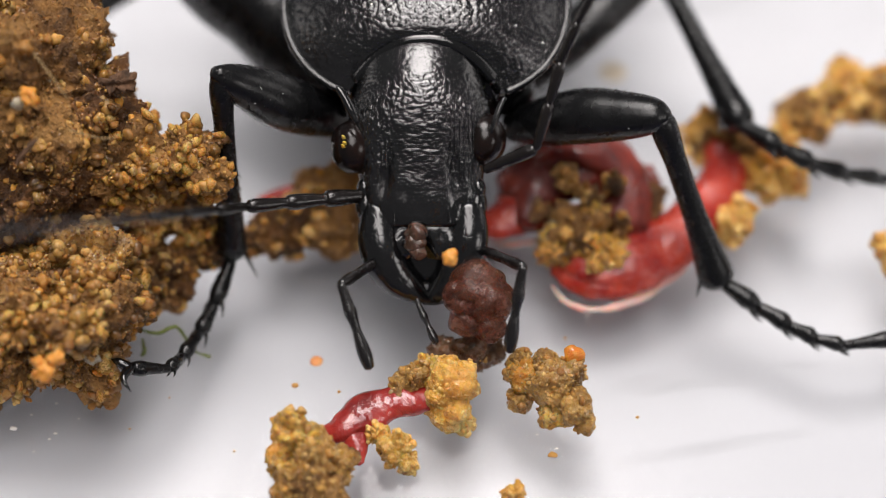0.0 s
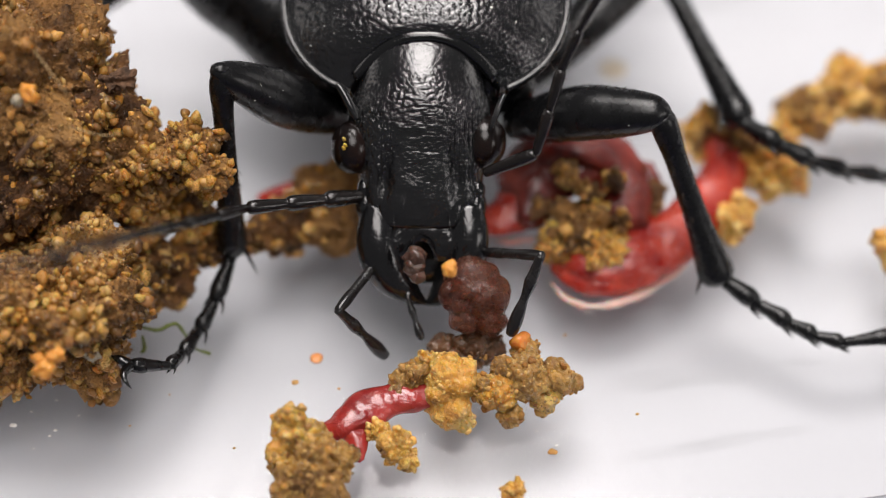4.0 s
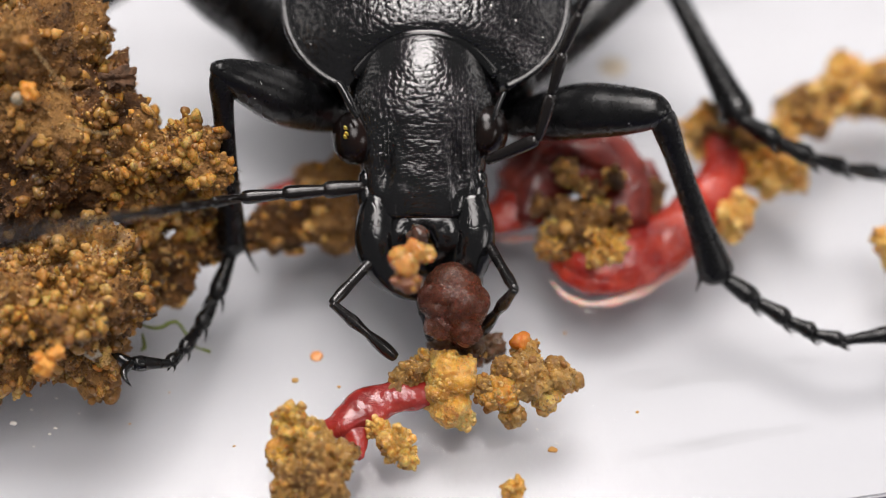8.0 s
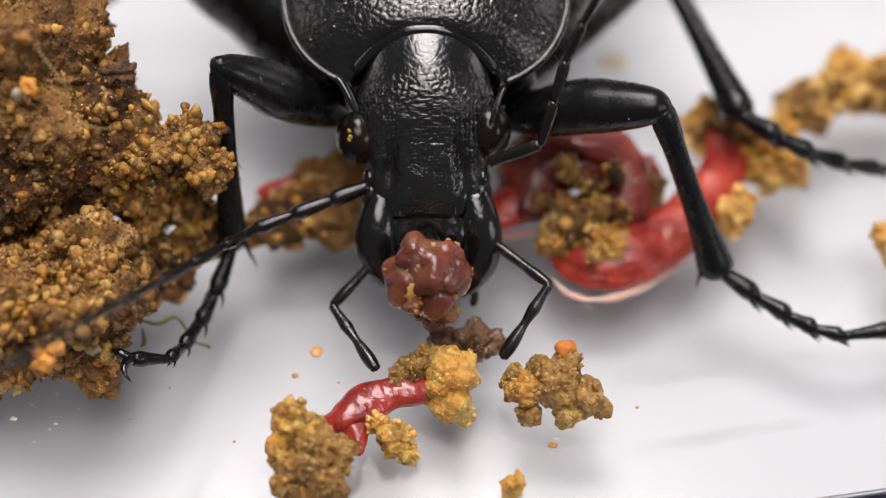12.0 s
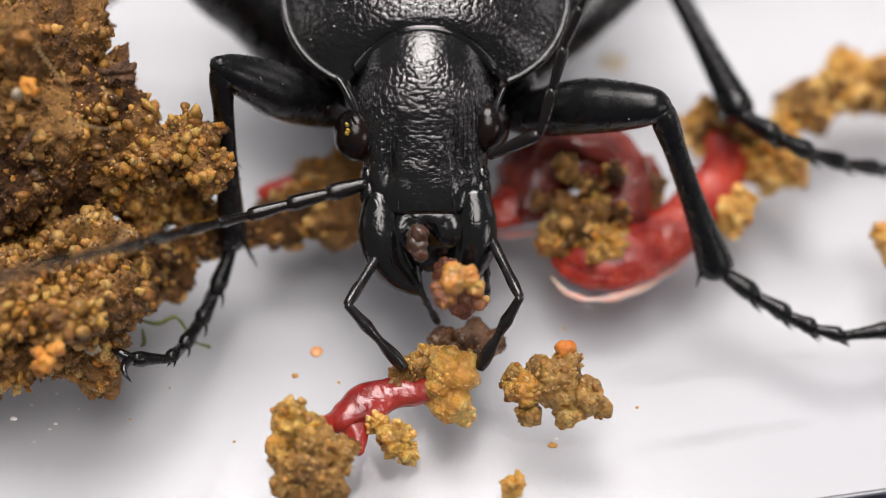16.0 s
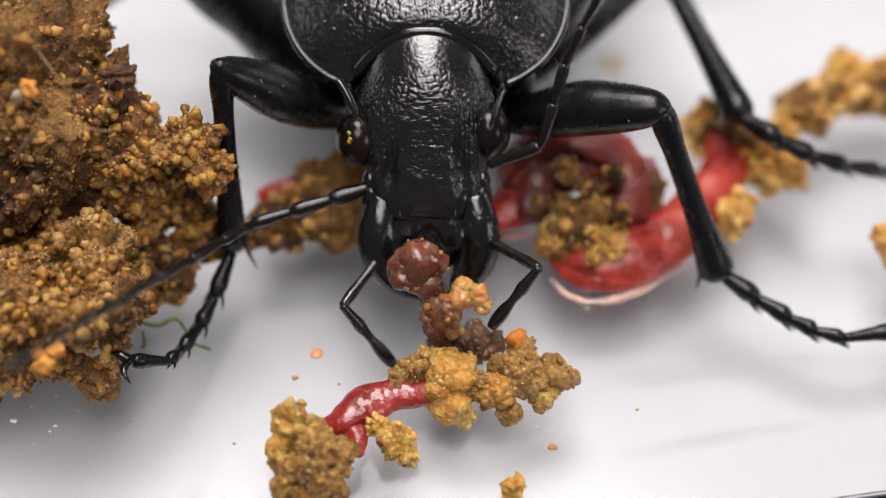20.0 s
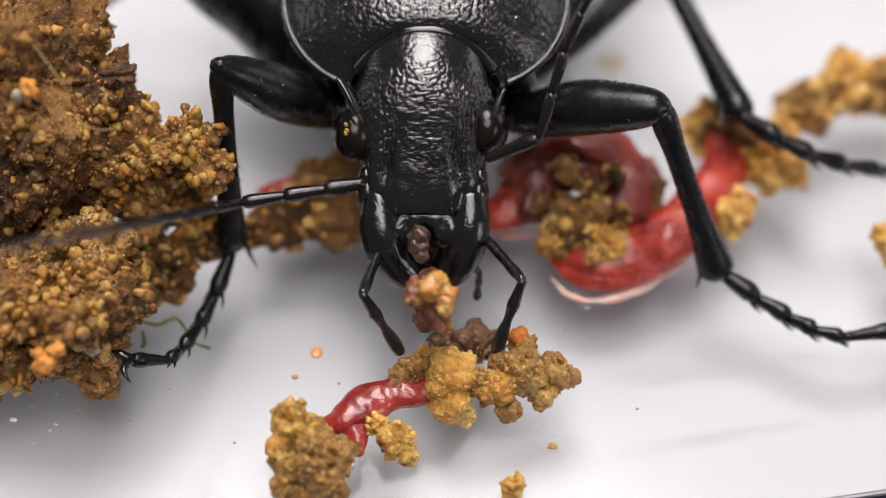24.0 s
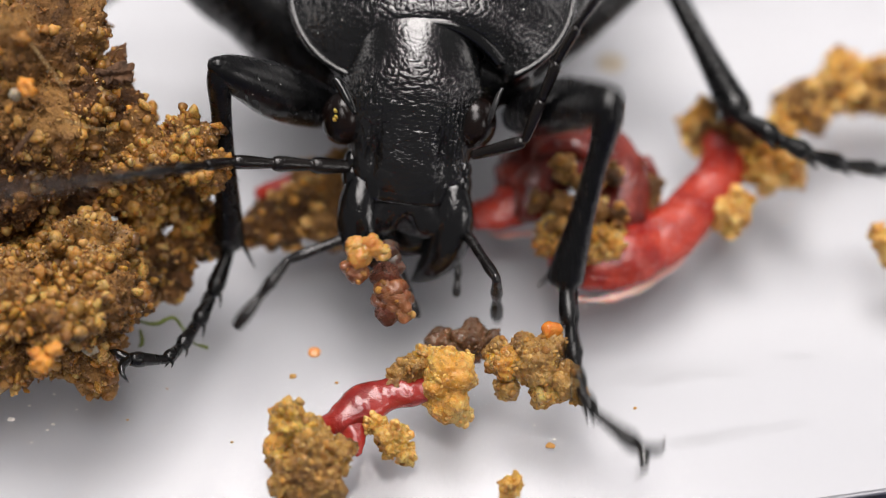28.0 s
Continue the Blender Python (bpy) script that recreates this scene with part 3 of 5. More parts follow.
# front plate, upper lip, jaws
part("clypeus", loft([(0.5, 1.4, -0.2, -0.6, 0), (0.1, 1.45, -0.02, -0.5, 0), (-0.3, 1.4, 0.0, -0.5, 0), (-0.62, 1.28, -0.02, -0.45, 0), (-0.75, 1.1, -0.12, -0.4, 0)], 32, 4), CHITIN_JAW, head, "smooth front plate of the head", (0, -5.25, -0.34)).rotation_euler.x = 0.12


def upper_lip():
    bm = loft([(0.15, 1.0, 0.0, -0.4, 0), (-0.2, 1.2, 0.08, -0.4, 0), (-0.6, 1.28, 0.1, -0.4, 0), (-0.95, 1.2, 0.02, -0.4, 0), (-1.2, 0.85, -0.14, -0.38, 0)], 48, 6)
    for v in bm.verts:
        v.co.y += 0.55 * math.exp(-(v.co.x / 0.34) ** 2) * max(0, -v.co.y)
        v.co.z -= 0.22 * math.exp(-(v.co.x / 0.3) ** 2) * min(1, max(0, -v.co.y) / 0.5)
        v.co.z -= 0.1 * math.exp(-((abs(v.co.x) - 0.62) / 0.2) ** 2) * min(1, max(0, -v.co.y) / 0.4)
    return bm


part("upper_lip", upper_lip(), CHITIN_JAW, head, "two-lobed black upper lip", (0.08, -5.92, -0.58))
JAW_L = [(-1.5, -5.2, -1.0, 0.52), (-1.48, -6.1, -0.9, 0.7), (-1.3, -6.9, -0.95, 0.76), (-0.88, -7.6, -1.15, 0.68), (-0.2, -8.15, -1.35, 0.42), (0.4, -8.5, -1.45, 0.05)]
JAW_R = [(1.6, -5.2, -1.0, 0.56), (1.6, -6.2, -0.98, 0.72), (1.42, -7.0, -1.1, 0.75), (1.05, -7.7, -1.3, 0.66), (0.5, -8.25, -1.5, 0.4), (0.05, -8.55, -1.55, 0.05)]
JAWS = []
for line in (JAW_L, JAW_R):
    jaw = limb("jaw", line, CHITIN_JAW, head, "curved smooth black jaw", sides=18, steps=7, flat=0.75)
    JAWS.append((jaw, Vector(line[0][:3])))
part("mouth", ball((0.12, -6.6, -1.75), 1.0, (1.5, 1.3, 0.55)), CHITIN_SMOOTH, head, "dark mouth between the jaws")
# pale bristles of the mouth
for x, y, l in ((-0.92, -5.5, 0.55), (0.98, -5.45, 0.6), (-1.5, -6.0, 0.3), (1.5, -5.95, 0.35)):
    part("bristle", tube([(x, y, -0.5, 0.022), (x + 0.02, y - l * 0.5, -0.15, 0.018), (x + 0.05, y - l, -0.15, 0.006)], 6, 3), CHITIN_SMOOTH, head)


def segment(name, length, radii, material, parent, label=""):
    """A limb segment along +x from its joint, with a knobbed end."""
    n = len(radii) - 1
    return part(name, tube([(length * i / n, 0, 0, r) for i, r in enumerate(radii)], 14, 5), material, parent, label)


PALPS = {}
for key, l1, l2, thick in (("L", 2.65, 2.95, 1.18), ("R", 2.75, 2.95, 1.18), ("I", 1.3, 1.5, 0.75), ("J", 1.0, 1.2, 0.75)):
    a = segment("palp_base", l1, [r * thick for r in (0.14, 0.16, 0.15, 0.15, 0.17, 0.13)], CHITIN_PALP, head, "slender dark feeding palp")
    b = segment("palp_end", l2, [r * thick for r in (0.13, 0.14, 0.16, 0.19, 0.15, 0.13, 0.17, 0.2, 0.2, 0.15)], CHITIN_PALP, head, "jointed end of a feeding palp")
    PALPS[key] = (a, b)


def feeler_piece(name, length, joints, r0, r1, label):
    """A row of club-shaped joints along +x."""
    pts = []
    for i in range(joints):
        x0, x1 = length * i / joints, length * (i + 1) / joints
        r = r0 + (r1 - r0) * i / joints
        pts += [(x0 + 0.02, 0, 0, r * 0.74), (x0 + 0.35 * (x1 - x0), 0, 0, r * 0.9), (x0 + 0.8 * (x1 - x0), 0, 0, r * 1.06), (x1 - 0.03, 0, 0, r * 0.88)]
    return part(name, tube(pts, 12, 3), CHITIN_FEELER, head, label)


FEELER_L = (feeler_piece("feeler_base", 4.2, 3, 0.29, 0.21, "jointed black feeler"), feeler_piece("feeler_end", 14.0, 7, 0.19, 0.15, "long dull end of the feeler"))
right_feeler = [(2.17, -4.04, -0.16), (3.88, -3.39, 0.43), (4.30, -1.93, 1.00), (4.65, -0.61, 1.48), (5.18, 0.62, 2.06), (5.84, 1.85, 2.64), (6.73, 3.28, 3.01)]
for i in range(6):
    a, b = Vector(right_feeler[i]), Vector(right_feeler[i + 1])
    r = 0.23 - 0.016 * i
    limb("feeler_joint", [(*a, r * 0.7), (*a.lerp(b, 0.3), r * 0.88), (*a.lerp(b, 0.8), r * 1.04), (*a.lerp(b, 0.98), r * 0.86)], CHITIN_FEELER, head, "jointed black feeler", sides=12, steps=4)
    if i > 1:
        for k in range(5):
            q = a.lerp(b, 0.75 + 0.05 * k)
            w = Vector((math.sin(k * 2.5), math.cos(k * 2.5), 0.3)).normalized()
            limb("bristle", [(*q, 0.02), (*(q + w * 0.22 + (b - a).normalized() * 0.12), 0.014), (*(q + w * 0.42 + (b - a).normalized() * 0.3), 0.005)], HAIR, head, sides=5, steps=2)


# legs: joints in millimetres
def bristles(line, count, length, parent, seed, spread=1.0):
    rng = random.Random(seed)
    for _ in range(count):
        i = rng.randrange(len(line) - 1)
        a, b = Vector(line[i][:3]), Vector(line[i + 1][:3])
        u = rng.random()
        q, r = a.lerp(b, u), line[i][3] * (1 - u) + line[i + 1][3] * u
        d = (b - a).normalized()
        w = Vector((rng.uniform(-1, 1), rng.uniform(-1, 1), rng.uniform(-1, 1)))
        w = (w - d * w.dot(d)).normalized()
        p = q + w * r * 0.9
        limb("bristle", [(*p, 0.025), (*(p + (w + d * 0.6) * length * 0.5), 0.018), (*(p + (w + d * 1.2) * length), 0.005)], HAIR, parent, sides=5, steps=2)


def tarsus(points, radius, parent=beetle, claws=True):
    """Foot of five joints with spiny ends and two claws; the first joint carries the rest."""
    o = Vector(points[0])
    first = None
    for i in range(len(points) - 1):
        a, b = Vector(points[i]) - o, Vector(points[i + 1]) - o
        r = radius * (1 - 0.08 * i)
        last = i == len(points) - 2
        r = radius * 0.92 if last else r
        prof = (0.62, 0.68, 0.78, 0.9, 0.96, 0.62) if not last else (0.5, 0.55, 0.65, 0.75, 0.9, 0.75)
        bm = tube([(*a.lerp(b, k / 5.3), r * f) for k, f in enumerate(prof)], 12, 4)
        d = (b - a).normalized()
        if not last:
            for s in (-1, 1, 0):
                w = d.cross(Vector((0.2, 0.3, 1))).normalized() * s + Vector((0, 0, -0.6 - 0.4 * (s == 0)))
                q = a.lerp(b, 0.85) + w.normalized() * r * 0.7
                tube([(*q, r * 0.25), (*(q + w * r * 0.3 + d * r * 0.6), r * 0.16), (*(q + w * r * 0.5 + d * r * 1.4), 0.01)], 6, 2, bm=bm)
        if first is None:
            first = part("foot", bm, CHITIN_LEG, parent, "spiny jointed black foot", o - BEETLE_AT)
        else:
            part("foot_joint", bm, CHITIN_LEG, first)
        if last and claws:
            for s in (-1, 1):
                w = d.cross(Vector((0, 0, 1))).normalized() * s
                part("claw", tube([(*b, r * 0.6), (*(b + d * 0.35 + w * 0.28), r * 0.5), (*(b + d * 0.48 + w * 0.62 - Vector((0, 0, 0.03))), r * 0.3), (*(b + d * 0.36 + w * 0.98 - Vector((0, 0, 0.12))), 0.012)], 8, 4), CHITIN_SMOOTH, first, "curved sharp claw")
    return first


def leg(hip, knee, ankle, foot, girth, shin, shin_end, seed, toe, knee_end=0.56, spur=True, bow=(0, 0, 0.25)):
    h, k, a = Vector(hip), Vector(knee), Vector(ankle)
    mid = h.lerp(k, 0.5) + Vector(bow)
    past = (k - mid).normalized() * girth * 0.3
    thigh_line = [(*h, girth * 0.6), (*h.lerp(mid, 0.5), girth * 0.9), (*mid, girth), (*mid.lerp(k, 0.45), girth * (0.62 + knee_end * 0.5)), (*mid.lerp(k, 0.8), girth * (0.32 + knee_end * 0.75)), (*k, girth * knee_end), (*(k + past), girth * knee_end * 0.5)]
    thigh = limb("thigh", thigh_line, CHITIN_LEG, label="thick black thigh", sides=22, steps=6, flat=0.92)
    d = (a - k)
    shin_line = [(*(k - d * 0.035), girth * 0.3), (*k, girth * knee_end * 0.8), (*(k + d * 0.08), shin * 1.25), (*(k + d * 0.25), shin * 1.05), (*(k + d * 0.55), shin * 1.12), (*(k + d * 0.8), shin * 1.1 + (shin_end - shin) * 0.5), (*(k + d * 0.95), shin_end), (*a, shin_end * 0.75)]
    lower = limb("shin", shin_line, CHITIN_LEG, label="black shin widening to a spined end", sides=18, steps=5)
    if spur:
        for s, l in ((1, 1.5), (-1, 1.1)):
            p = d * 0.93 + Vector((s * shin_end * 0.5, -0.1, -0.05))
            part("spur", tube([(*p, 0.1), (*(p + d.normalized() * l * 0.5 + Vector((s * 0.3, -0.1, 0))), 0.075), (*(p + d.normalized() * l + Vector((s * 0.6, -0.1, 0))), 0.012)], 8, 3), CHITIN_SMOOTH, lower, "sharp black spur")
    rng = random.Random(seed)
    for _ in range(14):
        u = rng.uniform(0.3, 0.98)
        w = Vector((rng.uniform(-1, 1), rng.uniform(-1, 1), rng.uniform(-0.5, 1)))
        w = (w - d.normalized() * w.dot(d.normalized())).normalized()
        p = d * u + w * shin * 0.95
        part("bristle", tube([(*p, 0.022), (*(p + w * 0.12 + d.normalized() * 0.1), 0.016), (*(p + w * 0.2 + d.normalized() * 0.25), 0.005)], 5, 2), HAIR, lower)
    toes = tarsus([tuple(a), *foot], toe)
    return thigh, lower, toes


# front legs, middle legs; the near ones rest beside the head
FRONT_R = leg((2.43, 6.00, 4.46), (7.39, 4.20, 6.83), (9.69, 1.76, 1.10), [(11.20, 0.84, 0.55), (12.24, 0.12, 0.40), (13.08, -0.39, 0.35), (14.05, -0.65, 0.30), (16.00, -0.23, 0.20)], 1.02, 0.38, 0.66, 1, 0.38, bow=(0, -0.1, 0.35))
FRONT_L = leg((-3.71, 6.40, 4.25), (-7.49, 4.60, 8.33), (-7.47, 2.55, 1.40), [(-8.08, 0.73, 0.75), (-8.54, -0.35, 0.55), (-9.01, -1.53, 0.80), (-9.35, -2.41, 1.30), (-10.49, -2.92, 2.00)], 1.05, 0.34, 0.54, 2, 0.34, 0.4, bow=(-0.1, -0.1, 0.05))
MID_R = leg((3.18, 11.00, 1.60), (8.28, 15.00, 3.88), (10.84, 7.20, 3.20), [(12.16, 6.08, 3.20), (13.37, 5.77, 2.70), (14.69, 5.82, 2.10), (16.06, 6.14, 1.50), (17.88, 6.51, 0.90)], 0.98, 0.38, 0.62, 3, 0.42)
MID_L = leg((-3.90, 10.20, 2.20), (-9.60, 14.20, 4.90), (-14.11, 14.98, 1.40), [(-15.60, 15.30, 0.60), (-16.50, 15.14, 0.45), (-17.37, 14.87, 0.40), (-18.06, 14.84, 0.30), (-18.99, 14.94, 0.20)], 2.25, 0.34, 0.5, 4, 0.55, bow=(0.4, 0.25, 0.7))
for x, y, z, r in ((2.2, 7.0, 5.2, 1.0), (-2.2, 7.0, 5.2, 1.0), (2.6, 11.5, 5.2, 1.2), (-2.6, 11.5, 5.2, 1.2)):
    part("hip", ball((0, 0, 0), r, (1.1, 0.9, 0.8)), CHITIN_LEG, beetle, "", Vector((x, y, z)) - BEETLE_AT)
part("breast", loft([(0, 2.4, 0.8, -1.6, 0), (2, 3.0, 1.0, -2.2, 0), (6, 3.6, 1.2, -2.4, 0), (9, 3.6, 1.2, -2.2, 0)]), CHITIN_LEG, beetle, "", Vector((0, 6.0, 6.0)) - BEETLE_AT)

for k in range(9):
    p = Vector((4.92, 4.70, 7.34)).lerp(Vector((7.29, 4.10, 7.35)), k / 8) + Vector((0, 0.05, 0.05 + 0.3 * math.sin(k / 8 * 3.1)))
    o = Vector((2.43, 6.00, 4.46))
    part("bristle", tube([(*(p - o), 0.022), (*(p - o + Vector((0.03, -0.01, 0.1))), 0.014), (*(p - o + Vector((0.1, -0.03, 0.2))), 0.005)], 5, 2), HAIR, FRONT_R[0])

# ---- soil ----
clod("soil_clod", [(-14.27, 5.50, 7.02, 3.0), (-13.25, 7.50, 7.64, 1.5), (-14.24, 3.40, 4.12, 2.7), (-11.91, 4.80, 6.62, 1.5), (-10.70, 3.40, 5.00, 1.6), (-8.65, 3.20, 5.93, 1.1), (-7.99, 3.20, 4.64, 0.75),
    (-10.53, 3.20, 2.85, 0.85), (-8.78, 3.20, 2.40, 0.65), (-15.29, 8.00, 7.57, 2.8), (-16.73, 5.00, 4.71, 3.8)], "tall brown clod of crumbly soil and sand", 3, [SOIL, SOIL, SOIL_DARK, SOIL_DARK, SOIL, SOIL], grains=220, fine=19000, size=(0.1, 0.25), round_sand=4200, bare=(0, 1, 2, 3, 9, 10), sub=5, crumbs=((0.55, 0.6), (1.2, 0.55), (2.6, 0.45), (5.5, 0.26), (10.0, 0.1)),
    honey=((4, 5, 6, 7, 8), 240), others=[((-13.51, 2.65, 9.33), 0.36, AMBER_SHAPE), ((-13.98, 2.67, 8.96), 0.3, GREY_SHAPES[0])])
clod("soil_clod", [(-12.98, -1.17, 2.30, 2.45), (-14.77, -0.85, 2.20, 2.3), (-12.43, 0.42, 3.40, 1.6), (-12.33, -1.73, 1.20, 1.05), (-11.26, 0.56, 2.00, 1.1)], "rounded ochre clod of sandy soil", 5, [SOIL, SOIL, SOIL_GREEN], grains=230, fine=14000, size=(0.1, 0.24), round_sand=3200, sub=5, crumbs=((0.9, 0.6), (1.8, 0.6), (3.2, 0.4), (6.0, 0.22), (10.0, 0.08)),
    honey=((0, 2, 4), 110), others=[((-12.84, -4.59, 4.05), 0.34, AMBER_SHAPE), ((-12.48, -4.13, 4.17), 0.26, AMBER_SHAPE), ((-13.12, -4.27, 4.18), 0.24, AMBER_SHAPE), ((-12.66, -4.33, 4.26), 0.22, AMBER_SHAPE), ((-13.14, -4.67, 3.98), 0.2, AMBER_SHAPE)])
clod("soil_clod", [(-9.70, 1.98, 1.20, 1.0), (-9.99, 1.36, 0.70, 0.8), (-8.54, 2.86, 1.40, 0.75)], "dark clod of damp soil", 8, SOIL_DARK, grains=40, fine=800, size=(0.1, 0.2))
clod("soil_crumbs", [(-4.63, 5.36, 1.00, 1.3), (-5.82, 4.17, 0.80, 1.0), (-3.76, 4.09, 0.90, 1.1), (-6.62, 3.72, 0.70, 0.6), (-3.40, 6.02, 1.20, 1.1)], "heap of brown soil crumbs behind the head", 9, [SOIL, SOIL_DARK], grains=60, fine=900, size=(0.12, 0.26))
clod("soil_crumbs", [(4.81, 3.54, 1.60, 1.0), (5.73, 2.72, 1.20, 0.85), (4.05, 3.12, 1.10, 0.72), (7.53, 5.13, 1.20, 0.55), (5.40, 4.25, 1.80, 0.6)], "brown soil crumbs stuck to red worm flesh", 10, [SOIL, SOIL_PALE, SOIL_PALE], grains=50, fine=900, size=(0.1, 0.24))
clod("soil_crumbs", [(6.08, 4.81, 2.70, 0.42), (4.35, 4.73, 3.00, 0.4), (3.47, 4.25, 1.90, 0.42), (5.26, 4.36, 2.60, 0.36), (6.37, 3.50, 1.90, 0.34)], "dark damp crumbs of soil scattered over red worm flesh", 26, [SOIL_DARK, SOIL], grains=20, fine=400, size=(0.08, 0.18))
for k, lobes in enumerate(([(10.18, 9.00, 1.00, 0.9), (9.62, 8.95, 0.80, 0.5)], [(12.40, 7.07, 0.90, 1.1), (11.54, 8.13, 1.00, 0.85), (11.78, 6.84, 0.60, 0.7)], [(13.79, 9.98, 0.80, 0.95), (13.12, 9.58, 0.60, 0.6)], [(15.31, 11.09, 0.90, 1.0), (14.73, 10.53, 0.70, 0.7)], [(16.72, 10.89, 0.70, 0.95), (17.32, 11.28, 0.70, 0.9)], [(10.56, 4.89, 0.60, 0.72)])):
    clod("soil_crumb", lobes, "ochre crumb of soil lying in a row beside a foot", 40 + k, [SOIL_PALE, SOIL] if k % 2 else [SOIL, SOIL_PALE], sand=PALE_GRAIN, grains=14, fine=300, size=(0.12, 0.26), group="crumbs in a row")
clod("soil_crumb", [(16.29, 3.49, 0.40, 0.6)], "small ochre crumb of soil", 12, SOIL_PALE, sand=PALE_GRAIN, grains=8, fine=40)
clod("soil_crumb", [(-4.30, -6.10, 0.95, 0.98), (-5.05, -5.35, 1.75, 0.5), (-4.15, -6.95, 0.60, 0.85), (-5.25, -5.95, 0.9, 0.6), (-3.45, -6.05, 0.75, 0.6), (-5.15, -6.85, 0.55, 0.55), (-5.12, -5.25, 2.15, 0.25), (-4.45, -5.45, 1.4, 0.5)], "olive brown crumb of soil before the worm piece", 13, [SOIL_GREEN, SOIL_PALE, SOIL, SOIL_PALE, SOIL_GREEN, SOIL_GREEN, SOIL_PALE, SOIL_PALE], sand=OLIVE_GRAIN, grains=30, fine=900, size=(0.08, 0.2))
clod("soil_crumb", [(-1.59, -5.35, 0.60, 0.62), (-2.25, -4.80, 0.80, 0.4), (-1.21, -5.56, 0.40, 0.35)], "small yellow crumb beside the worm piece", 14, SOIL_PALE, sand=PALE_GRAIN, grains=8, fine=600, size=(0.06, 0.15))
clod("soil_crumb", [(0.31, -2.94, 1.20, 0.88), (0.25, -3.78, 0.60, 0.72), (0.65, -4.01, 0.40, 0.42), (-0.08, -3.36, 0.90, 0.6)], "wet yellow crumb of sand stuck on the worm piece", 15, SOIL_PALE, sand=PALE_GRAIN, grains=4, fine=420, size=(0.06, 0.12), lump=0.25, crumbs=((1.3, 0.14), (3.0, 0.1), (7.0, 0.04)))
clod("soil_crumb", [(-0.94, -2.63, 1.20, 0.5), (-0.56, -2.27, 1.20, 0.42), (-1.52, -3.03, 1.00, 0.28)], "small olive crumb stuck on the worm piece", 19, [SOIL_GREEN, SOIL_PALE], sand=OLIVE_GRAIN, grains=6, fine=300, size=(0.06, 0.13))
clod("soil_crumb", [(1.00, -1.27, 0.75, 0.72), (0.02, -1.18, 0.70, 0.5), (1.65, -1.25, 0.60, 0.48), (0.61, -1.72, 0.50, 0.55)], "damp dark brown lump of soil and juice", 16, DAMP, sand=DAMP_GRAIN, grains=6, fine=160, size=(0.06, 0.14), lump=0.3, crumbs=((1.3, 0.14), (3.0, 0.1), (7.0, 0.04)))
clod("soil_crumb", [(2.39, -6.81, 0.35, 0.38)], "tiny orange crumb with a dark grain", 17, SOIL_PALE, sand=PALE_GRAIN, grains=6, fine=20, size=(0.08, 0.16))

# the loose crumb that the palps push about
LOOSE_AT = Vector((3.84, -3.53, 1.00))
loose = clod("loose_soil_crumb", [(3.84, -3.39, 1.20, 0.82), (2.79, -3.48, 1.00, 0.66), (4.85, -3.69, 0.90, 0.64), (5.39, -3.94, 0.60, 0.36), (2.95, -4.10, 0.40, 0.42), (4.28, -4.05, 0.55, 0.52), (2.37, -3.10, 1.20, 0.4), (4.17, -2.85, 1.50, 0.52), (3.27, -3.01, 1.40, 0.52)], "loose olive brown crumb with an orange grain on top", 18, [SOIL_GREEN, SOIL_PALE, SOIL_GREEN, SOIL_GREEN], sand=OLIVE_GRAIN, grains=34, fine=800, size=(0.06, 0.16), origin=LOOSE_AT, lump=0.3, crumbs=((1.6, 0.16), (3.6, 0.12), (8.0, 0.05)),
    others=[((4.13, -2.53, 1.95), 0.36, BEAD_SHAPE)])

# ---- worm pieces ----
def worm(name, lines, label, material, at=(0, 0, 0), flat=0.8):
    top = thing(name, (*lines[0][0][:2], 0), label, "worm")
    o = Vector((lines[0][0][0], lines[0][0][1], 0))
    for line in lines:
        part("strip", tube([(*(Vector(p[:3]) - o), p[3]) for p in line], 24, 10, flat, 0.12, 1.1), material, top)
    return top


worm("worm_piece", [[(-4.15, -4.62, 0.45, 0.3), (-3.45, -4.45, 0.6, 0.56), (-2.66, -3.87, 0.7, 0.68), (-1.75, -3.45, 0.7, 0.62), (-0.75, -3.30, 0.70, 0.52), (0.12, -3.17, 0.80, 0.45)], [(-3.23, -4.2, 0.55, 0.5), (-2.88, -4.94, 0.50, 0.42), (-2.80, -5.62, 0.35, 0.24)]], "wet glossy red piece of earthworm", WORM_RED, flat=0.7)
worm("worm_remains", [[(1.15, 4.36, 0.90, 0.6), (2.38, 4.68, 1.00, 0.9), (3.63, 5.75, 1.50, 1.1), (5.71, 6.50, 1.90, 1.05), (6.72, 5.75, 1.50, 0.9), (6.76, 3.82, 0.90, 0.75)],
    [(4.09, 2.91, 0.40, 0.5), (5.28, 2.30, 0.50, 0.95), (6.82, 2.74, 0.60, 1.1), (8.31, 3.86, 0.70, 1.1), (9.55, 5.40, 0.80, 0.9), (10.53, 7.22, 0.80, 0.85), (10.18, 8.86, 0.90, 0.6)],
    [(4.22, 3.81, 0.60, 0.6), (5.40, 2.92, 0.70, 1.3), (6.84, 3.19, 0.70, 1.4), (8.21, 3.99, 0.70, 0.9)],
    [(-6.74, 5.72, 0.60, 0.3), (-5.69, 5.87, 0.90, 0.4), (-4.66, 6.01, 0.90, 0.3)]], "torn wet red strips of earthworm", WORM_BRIGHT, flat=0.55)
